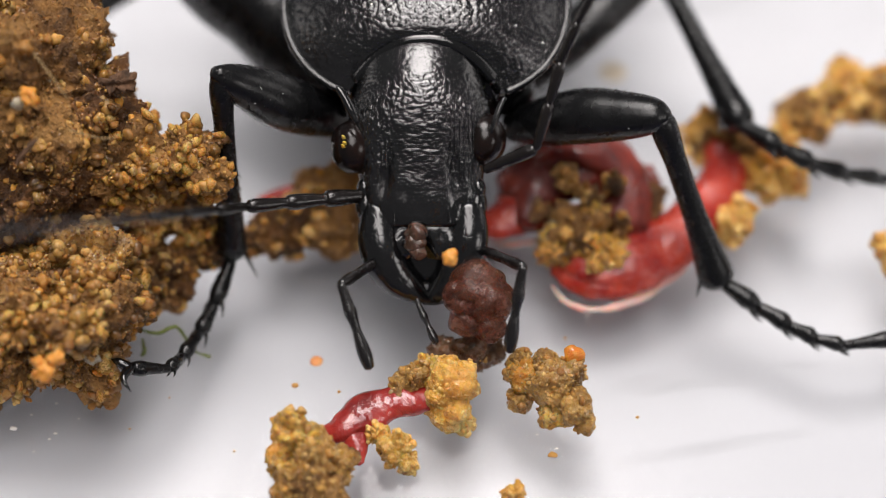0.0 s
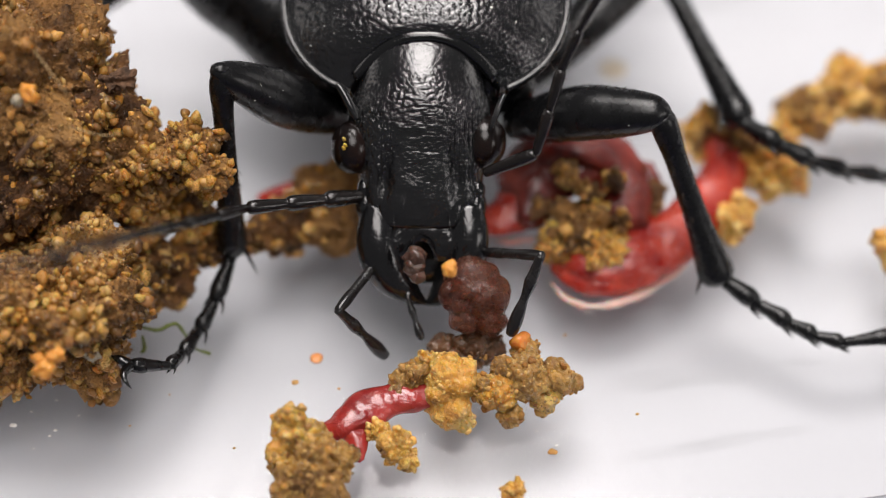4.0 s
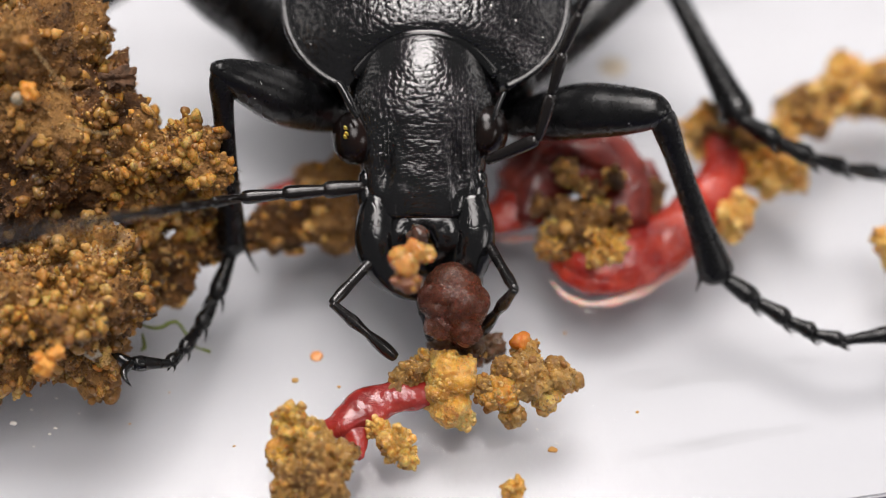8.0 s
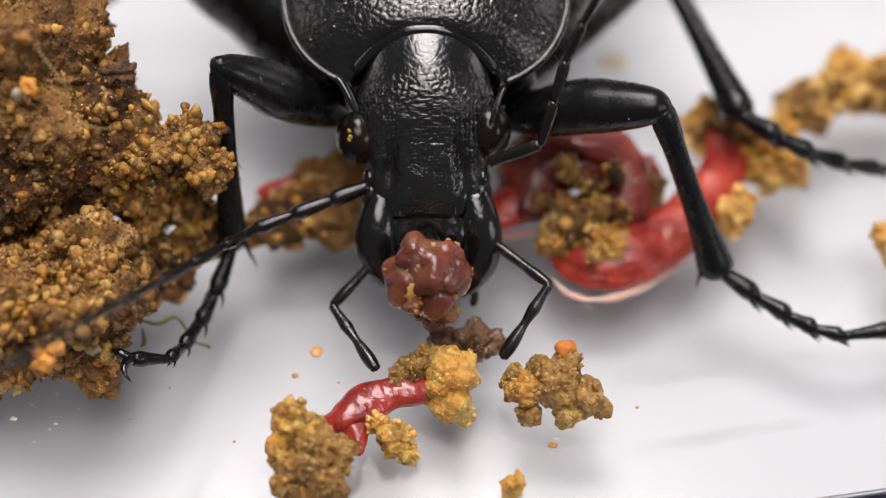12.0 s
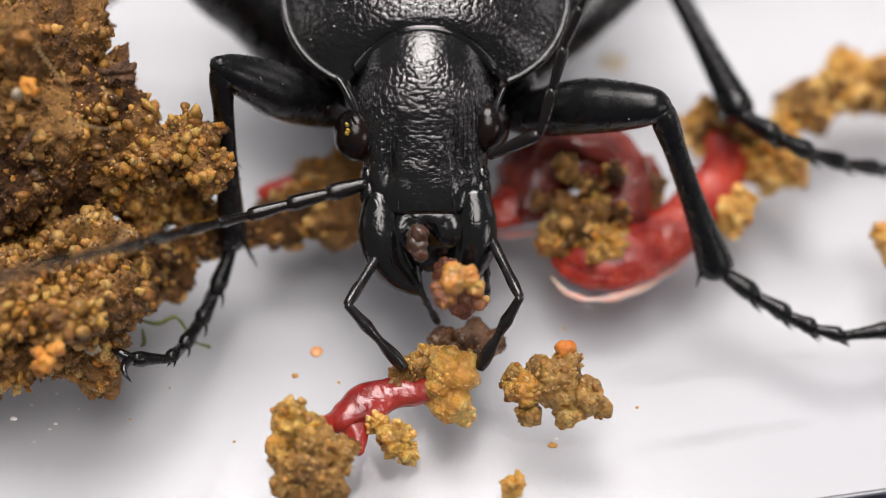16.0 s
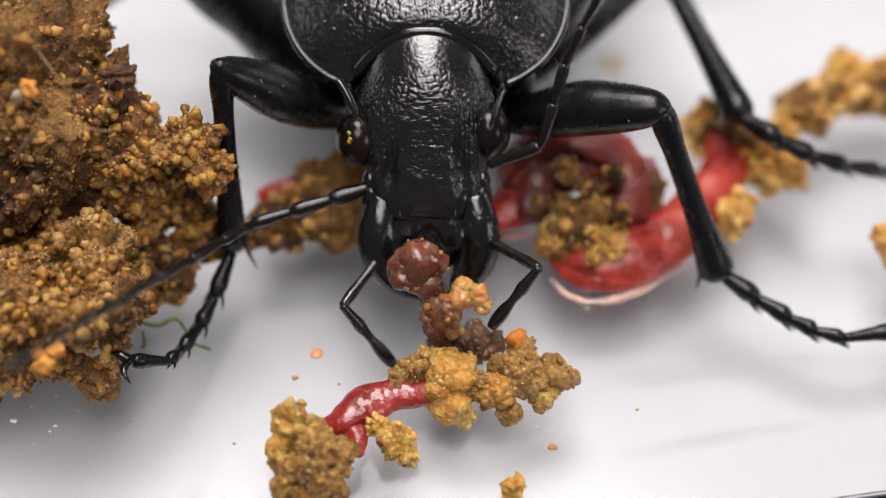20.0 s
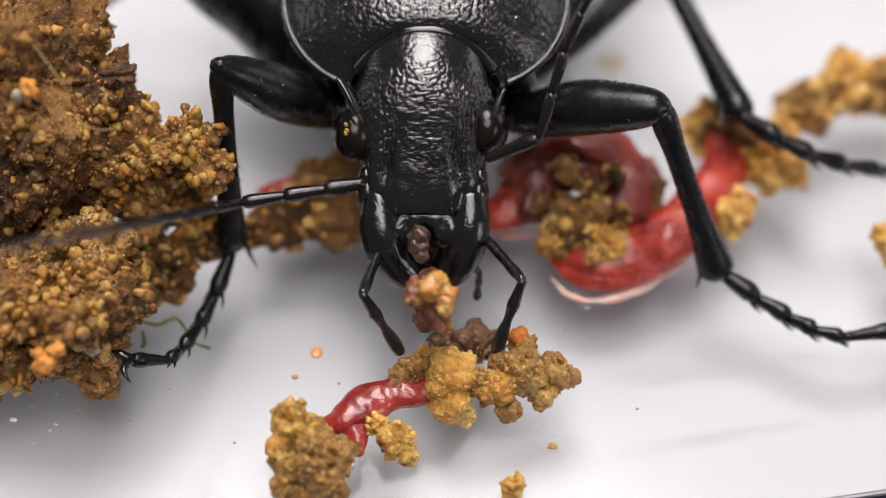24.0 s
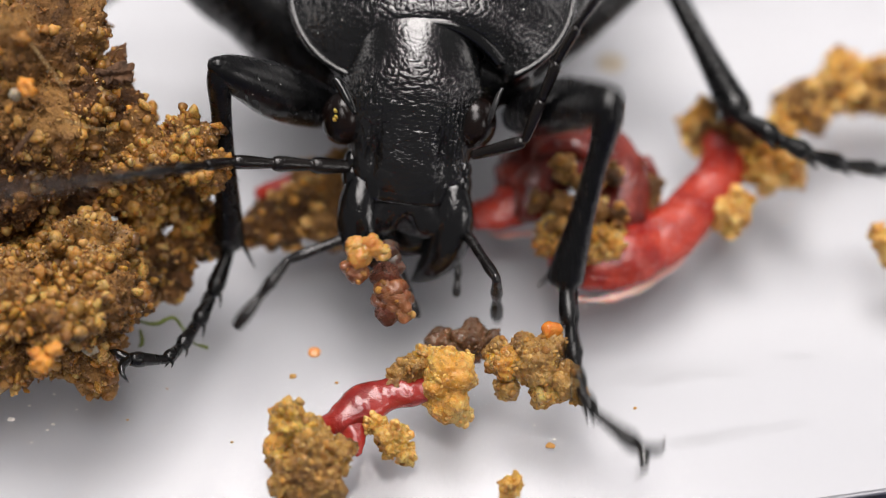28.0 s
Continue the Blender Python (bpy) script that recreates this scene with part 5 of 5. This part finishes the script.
PALP_ROWS["J"] = [
    (0, 2, -7.47, -1.01, 1.81, -8.28, -1.88), (3, 2.01, -7.65, -1.13, 1.84, -8.47, -1.99), (8, 1.99, -7.93, -1.66, 1.85, -8.8, -2.48),
    (11, 1.9, -7.97, -1.47, 1.82, -9.08, -1.93), (12, 1.86, -7.99, -1.46, 1.63, -9.09, -1.88), (15, 1.99, -7.84, -1.33, 1.97, -8.75, -2.1),
    (17, 2.15, -7.48, -1.22, 2.12, -8.66, -1.41), (20, 1.85, -7.72, -1.04, 1.67, -8.54, -1.9), (25, 2.02, -7.9, -1.66, 1.98, -8.76, -2.5),
    (28, 2.06, -7.87, -1.67, 2.09, -9.07, -1.6),
]
PALP_ROOTS = {"L": (-1.46, -7.09, -1.00), "R": (2.22, -6.76, -1.00), "I": (-0.32, -7.37, -1.70), "J": (1.33, -7.18, -1.70)}
FEELER_ROWS = [
    (0, -5.78, -5.37, 0.85, -11.44, -7.02, 13.55), (0.5, -5.72, -5.33, 0.98, -11.32, -7.2, 13.67), (1, -5.81, -5.42, 0.77, -11.47, -7.04, 13.47),
    (2, -5.89, -5.11, 0.65, -11.61, -6.78, 13.32), (3, -5.86, -5.46, 0.62, -11.53, -7.26, 13.3), (3.5, -5.78, -5.32, 0.86, -11.42, -7.11, 13.55),
    (6, -5.92, -5.38, 0.5, -11.51, -6.84, 13.26), (7, -5.93, -5.43, 0.45, -11.53, -6.87, 13.2), (8, -6.15, -5.29, -0.5, -11.8, -7.59, 12.1),
    (9, -6.09, -5.71, -0.51, -11.83, -8.67, 11.92), (10, -5.88, -6.41, -0.51, -12.08, -9.87, 11.55), (11, -5.85, -6.49, -0.52, -12.01, -10.35, 11.44),
    (12, -5.91, -6.34, -0.52, -12.02, -9.49, 11.68), (12.5, -5.91, -6.35, -0.52, -11.97, -9.35, 11.74), (14.5, -5.97, -6.17, -0.52, -11.9, -8.75, 11.9),
    (15, -6.03, -5.97, -0.51, -11.88, -8.75, 11.9), (16, -6.03, -5.97, -0.51, -11.97, -8.7, 11.86), (17, -5.95, -6.22, -0.51, -11.78, -9.76, 11.71),
    (18, -6, -6.08, -0.51, -11.86, -8.93, 11.88), (19, -5.96, -6.19, -0.52, -11.89, -9.54, 11.72), (20, -6, -6.07, -0.52, -12.02, -9.24, 11.72),
    (21, -6.06, -5.83, -0.51, -11.9, -8.44, 11.94), (21.5, -6.07, -5.79, -0.51, -11.88, -8.13, 12.01), (24, -6.11, -5.6, -0.51, -11.78, -7.94, 12.08),
    (25, -6.11, -5.61, -0.5, -11.82, -7.34, 12.16), (26, -6.16, -5.26, -0.49, -11.65, -7.01, 12.27), (27, -6.18, -4.84, -0.49, -11.7, -6.2, 12.3),
    (27.5, -6.17, -4.71, -0.48, -11.7, -5.82, 12.34), (28, -5.9, -4.96, 0.63, -10.91, -5.62, 13.69),
]
AMBER_ROWS = [
    (0, 0.21, -0.96, 5.13, 0), (0.5, 0.04, -1.32, 4.83, 0), (1, 1.43, -0.89, 4.93, 10),
    (1.5, 0.75, -0.95, 5.01, 10), (2, 1.54, -0.94, 4.89, 0), (2.5, 0.52, -0.97, 5, 0),
    (3, 0.24, -0.94, 5.15, 0), (3.5, 0.17, -1.17, 5.08, 0), (5.5, 0.34, -1.44, 4.99, 20),
    (6, -0.27, 0.98, 3.36, 20), (7, -0.8, 4, 4.3, 0), (28, -0.8, 4, 4.3, 0),
]
CLUSTER_ROWS = [
    (0, -0.8, 4, 4.3, 0), (3.5, -0.8, 4, 4.3, 0), (4.6, -0.46, -0.19, 3.03, 0),
    (5.5, -0.34, -1.96, 4.55, 0), (6, -0.9, -1.96, 4.55, 10), (6.5, -0.82, -1.9, 4.6, 20),
    (7, -1.04, -1.9, 4.6, 10), (7.5, -1.21, -1.59, 4.99, 40), (8, -1.1, -1.59, 5.12, 60),
    (8.5, -1.47, -1.93, 4.7, 40), (9, -1.85, -1.8, 4.69, 50), (9.5, -2.32, -1.57, 4.75, 70),
    (10, -2.01, -1.59, 4.86, 70), (10.5, -2.01, -1.76, 4.72, 70), (11, -0.92, -1.73, 4.61, 60),
    (11.5, -1.01, -1.52, 4.4, 60), (12.5, -1.01, -1.68, 4.26, 50), (14.5, 0.17, -1.61, 3.94, 0),
    (15, -0.02, -1.9, 3.95, 0), (15.5, 0.08, -1.77, 4.06, 0), (16, 0.39, -1.69, 4.12, 20),
    (16.5, 0.83, -1.78, 4.05, 0), (17, 0.02, -2.08, 3.8, -20), (17.5, -0.24, -2.18, 3.72, -20),
    (18, -0.28, -2.18, 3.71, -20), (18.5, 0.3, -1.93, 4.19, -20), (19, 0.47, -2.04, 4.35, 0),
    (19.5, 0.56, -2.07, 4.33, 0), (20, 0.67, -2.04, 4.36, 10), (20.5, 0.24, -1.81, 4.55, 0),
    (21, 0.11, -1.63, 4.7, 0), (21.5, 0.43, -1.97, 4.42, 0), (23.5, -0.06, -1.96, 4.16, -20),
    (24, -0.41, -1.96, 4.16, -20), (24.5, -0.11, -2.02, 4.11, -20), (25, -0.64, -0.59, 4.92, 0),
    (25.5, -1.03, -0.83, 4.85, 0), (26, -1, -0.85, 4.83, 10), (26.5, -0.8, -0.78, 4.89, 0),
    (27, -1.06, -0.76, 4.91, 0), (27.5, -1.06, -0.82, 4.86, 20), (28, -2.63, -0.74, 4.92, 40),
]
PULP_ROWS = [
    (0, -0.8, 4, 4.3, 0), (8.3, -0.8, 4, 4.3, 0), (9, -0.55, -0.45, 3.47, 10),
    (9.5, -0.32, -1.16, 3.79, 20), (10, -0.55, -1.13, 3.94, 20), (10.5, -0.38, -1.24, 3.85, 20),
    (11, -0.51, -1.11, 4.09, 0), (11.5, -0.42, -0.89, 4.28, -10), (12, -0.49, -0.94, 4.24, -10),
    (12.5, -0.38, -0.92, 4.12, -10), (14.5, -0.53, 0.95, 3.08, 0), (15.2, -0.8, 4, 4.3, 0),
    (28, -0.8, 4, 4.3, 0),
]
PINK_ROWS = [
    (0, -0.8, 4, 4.3, 0), (16.6, -0.8, 4, 4.3, 0), (17.5, -0.78, -0.43, 3.75, 0),
    (18, -0.8, -0.5, 3.95, 0), (18.5, -1.19, -0.91, 4, 10), (19, -1, -0.81, 4.08, 0),
    (19.5, -0.91, -0.62, 4.24, 0), (20, -0.83, -0.61, 4.25, 0), (20.5, -0.74, -0.39, 4.3, 0),
    (21, -0.87, -0.31, 4.37, 0), (21.5, -0.91, -0.7, 4.17, 0), (22.7, -0.8, 4, 4.3, 0),
    (23.5, -0.8, 4, 4.3, 0), (28, -0.8, 4, 4.3, 0),
]
STRAND_ROWS = [
    (0, -0.91, 1.08, 3.97, 0), (0.5, -0.95, 0.78, 3.72, 0), (1, -0.95, 0.86, 3.72, 0),
    (3, -0.7, 1.06, 3.89, 0), (3.5, -0.94, 0.19, 4.01, 0), (5.5, -0.93, -0.28, 4.14, 0),
    (6, -0.93, -0.29, 4.13, 0), (7, -0.93, -0.08, 4.17, 0), (8, -0.84, 0.52, 4.15, 0),
    (9, -0.76, 0.78, 3.2, 0), (14.5, -0.51, -0.3, 3.99, 0), (15, -0.84, -0.22, 4.05, 0),
    (15.5, -0.75, 0.2, 4.01, 0), (16, -0.84, 0.49, 4, 0), (16.5, -0.74, -0.55, 4.04, 0),
    (17, -0.68, -0.49, 4.09, -10), (17.5, -0.75, -0.29, 3.73, 0), (21.5, -0.85, 0.6, 3.44, 0),
    (23.5, -0.81, 0.66, 3.62, 0), (24, -0.81, 0.78, 3.72, 0), (24.5, -0.94, 0.11, 3.94, 0),
    (25, -0.51, -0.16, 4.11, 0), (26, -0.88, -0, 4.1, 0), (27, -0.87, 0.15, 3.97, 0),
    (28, -1.72, 0.02, 4, 20),
]
CHUNK_ROWS = [
    (0, 1.15, -0.32, 2.4, 0), (0.5, 1.2, -0.32, 2.4, 0), (1, 0.68, -0.36, 2.48, 10),
    (1.5, 0.9, -0.38, 2.35, 0), (2, 0.9, -0.4, 2.35, 0), (2.5, 1.15, -0.4, 2.35, 0),
    (3, 1.05, -0.47, 2.26, 0), (3.5, 1.08, -0.25, 2.5, 10), (5.5, 0.66, -0.7, 2.22, 0),
    (6, 0.54, -0.54, 2.35, 0), (6.5, 0.99, -0.61, 2.29, 0), (7, 0.85, -0.61, 2.29, 0),
    (7.5, 0.81, -0.4, 2.47, 0), (8, 0.31, -0.69, 2.35, 0), (8.5, 0.54, -0.72, 2.33, 0),
    (9, 0.31, -0.6, 2.43, 20), (9.5, 0.12, -0.14, 2.68, 20), (10.5, -0.8, 4, 4.3, 20),
    (11, -0.8, 4, 4.3, 20), (28, -0.8, 4, 4.3, 0),
]
TAIL_ROWS = [
    (0, -0.8, 4, 4.3, 0), (5, -0.8, 4, 4.3, 0), (5.5, -0.36, -1.21, 2.7, 0),
    (6, -0.27, -1.36, 2.57, 0), (7, -0.8, 4, 4.3, 0), (8.5, -0.8, 4, 4.3, 0),
    (9, -0.17, -1.66, 2.85, 10), (9.5, -0.08, -1.83, 2.96, 20), (10.5, -0.17, -1.92, 2.89, 20),
    (11, -0.51, -1.86, 2.81, 20), (12, -0.42, -1.37, 2.96, 40), (12.5, -0.36, -1.37, 2.96, 40),
    (14.5, -0.17, -0.96, 3.43, 40), (15, 0.21, -1.1, 3.32, 30), (15.5, 0.3, -1.09, 3.32, 30),
    (16, 0.59, -1.08, 3.2, 30), (16.5, -0.17, -1.15, 3.27, 10), (17, -0.3, -1.16, 3.26, 20),
    (18, -0.27, -1.56, 2.93, 10), (19, -0.23, -1.65, 2.85, 0), (20, -0.11, -1.6, 2.9, 10),
    (21, -0.11, -1.65, 2.85, 10), (21.5, -0.17, -1.86, 2.67, 0), (23.5, -0.11, -1.62, 2.88, 10),
    (24, -0.36, -1.47, 3, 0), (24.5, -0.34, -1.62, 2.88, 0), (25, -0.46, -1.3, 3.41, 0),
    (25.5, -0.27, -1.41, 3.32, 0), (26, -0.55, -1.51, 3.24, 0), (26.5, -0.28, -1.61, 3.15, 0),
    (27, -0.35, -1.56, 3.19, 0), (27.5, -0.57, -1.54, 3.21, 0), (28, -1.67, -1.32, 3.39, 10),
]
LOOSE_ROWS = [
    (0, 3.67, -3.08, 1, -30), (0.5, 3.66, -3.12, 1, -30), (1, 3.73, -2.99, 1, -30),
    (1.5, 3.68, -2.9, 1.2, -28), (2, 3.55, -2.73, 1.4, -20), (2.5, 2.99, -3.09, 1, 0),
    (3, 3.09, -3, 1, 10), (3.5, 2.84, -2.93, 1, 26), (5.5, 2.9, -3.04, 1, 28),
    (6, 2.96, -3, 1, 28), (6.5, 3.11, -2.83, 1.2, 28), (7, 2.88, -2.97, 1, 28),
    (9.3, 2.88, -3.07, 1, 32), (9.6, 2.98, -3.34, 1.1, 14), (10, 3.63, -3.11, 1.4, -5),
    (10.4, 3.84, -3.53, 1, 0), (18, 3.84, -3.53, 1, 0), (18.4, 3.1, -3.3, 1, 12),
    (19, 2.76, -3.05, 1, 30), (24, 2.77, -2.95, 1, 28), (24.5, 2.92, -2.81, 1, 5),
    (25, 3.04, -2.68, 1.1, -18), (27.4, 2.96, -2.7, 1.1, -22), (28, 3.26, -2.79, 1.2, -12),
]


def closed(rows):
    """Rows from the start to the end of the clip."""
    rows = list(rows)
    if rows[-1][0] < 28:
        rows.append((28.0, *rows[-1][1:]))
    return rows


def two_piece(pieces, root, rows):
    rows = closed(rows)
    walk(pieces[0], [(t, aim(root, (a, b, c))) for t, a, b, c, *_ in rows])
    walk(pieces[1], [(t, aim((a, b, c), (d, e, f))) for t, a, b, c, d, e, f in rows])


def travel(ob, rows):
    tilt = pose(0, 0, 0, HEAD_TILT)
    # what is held at the mouth nods with the head
    hinge = Matrix.Translation(NECK * MM) @ tilt @ Matrix.Translation(NOD_CENTRE * MM)
    walk(ob, [(t, hinge @ pose(0, 0, 0, nod(t)) @ hinge.inverted() @ Matrix.Translation(Vector((x, y, z)) * MM) @ tilt @ pose(0, 0, 0, 0, 0, r)) for t, x, y, z, r in closed(rows)])


def swing(ob, rest_a, rest_b, rows):
    """Turn a limb that rests from rest_a to rest_b to the joints of each row."""
    rest = Vector(rest_b) - Vector(rest_a)
    out = []
    for t, a, b in rows:
        q = rest.rotation_difference(Vector(b) - Vector(a))
        out.append((t, Matrix.Translation((Vector(a) - BEETLE_AT) * MM) @ q.to_matrix().to_4x4()))
    walk(ob, out)


def motions():
    base = Matrix.Translation((NECK - BEETLE_AT) * MM) @ pose(0, 0, 0, HEAD_TILT)
    c, h = Matrix.Translation(EYE_CENTRE * MM), Matrix.Translation(NOD_CENTRE * MM)
    walk(head, [(t, base @ Matrix.Translation((x * MM, y * MM, 0)) @ h @ pose(0, 0, 0, nod(t)) @ h.inverted() @ c @ pose(0, 0, 0, 0, 0, r) @ c.inverted()) for t, x, y, r in HEAD_ROWS])
    for key, pieces in PALPS.items():
        two_piece(pieces, PALP_ROOTS[key], PALP_ROWS[key])
    # the jaws open and shut sideways; degrees from shut
    gape = [(0.0, 0), (0.5, 2), (1.0, 9), (1.5, 3), (2.0, 7), (2.5, 3), (3.0, 0), (3.5, 2), (5.5, 3), (6.5, 0), (7.5, 6), (8.0, 8), (9.0, 8), (9.5, 14), (10.0, 15), (11.0, 15), (12.0, 14), (12.5, 13), (14.5, 3), (16.0, 7), (17.0, 3), (17.5, 9), (18.0, 12), (19.0, 13), (19.5, 13), (20.0, 11), (20.5, 12), (21.0, 14), (21.5, 17), (22.2, 6), (23.5, 5), (24.0, 0), (26.0, 1), (27.0, 3), (27.4, 4), (27.6, 12), (27.85, 12), (28.0, 7)]
    for side, (jaw, joint) in zip((-1, 1), JAWS):
        walk(jaw, [(t, Matrix.Translation(joint * MM) @ pose(0, 0, 0, 0, 0, side * a)) for t, a in gape])
    two_piece(FEELER_L, (-1.99, -4.86, -0.90), FEELER_ROWS)
    travel(amber_food, AMBER_ROWS)
    travel(cluster_food, CLUSTER_ROWS)
    travel(pulp_food, PULP_ROWS)
    travel(pink_food, PINK_ROWS)
    travel(strand_food, STRAND_ROWS)
    travel(tail_food, TAIL_ROWS)
    travel(chunk_food, CHUNK_ROWS)
    walk(loose, [(t, pose(x * MM, y * MM, z * MM, 0, 0, r)) for t, x, y, z, r in closed(LOOSE_ROWS)])
    shield = pronotum.matrix_basis.copy()
    walk(pronotum, [(0.0, shield), (27.7, shield), (27.85, Matrix.Translation((0.25 * MM, 0.1 * MM, 0.1 * MM)) @ shield), (28.0, Matrix.Translation((0.33 * MM, 0.22 * MM, 0.12 * MM)) @ shield)])
    # the step of one front leg at the end
    h, k, a, f = Vector((2.43, 6.00, 4.46)), Vector((7.39, 4.20, 6.83)), Vector((9.69, 1.76, 1.10)), Vector((16.00, -0.23, 0.20))
    steps = [(0.0, h, k, a, f), (27.75, h, k, a, f), (27.83, Vector((2.53, 6.00, 4.46)), Vector((7.06, 3.75, 7.27)), Vector((9.47, 2.62, 1.19)), Vector((13.65, -2.36, 2.71))), (27.9, Vector((2.63, 6.00, 4.46)), Vector((5.77, 5.24, 9.26)), Vector((4.57, 0.28, 5.01)), Vector((5.57, -5.98, 7.13))), (28, Vector((2.68, 6.00, 4.46)), Vector((5.71, 2.90, 8.30)), Vector((4.28, 0.22, 2.39)), Vector((6.64, -5.88, 1.00)))]
    swing(FRONT_R[0], h, k, [(t, p, q) for t, p, q, r, s in steps])
    swing(FRONT_R[1], k, a, [(t, q, r) for t, p, q, r, s in steps])
    swing(FRONT_R[2], a, f, [(t, r, s) for t, p, q, r, s in steps])


motions()
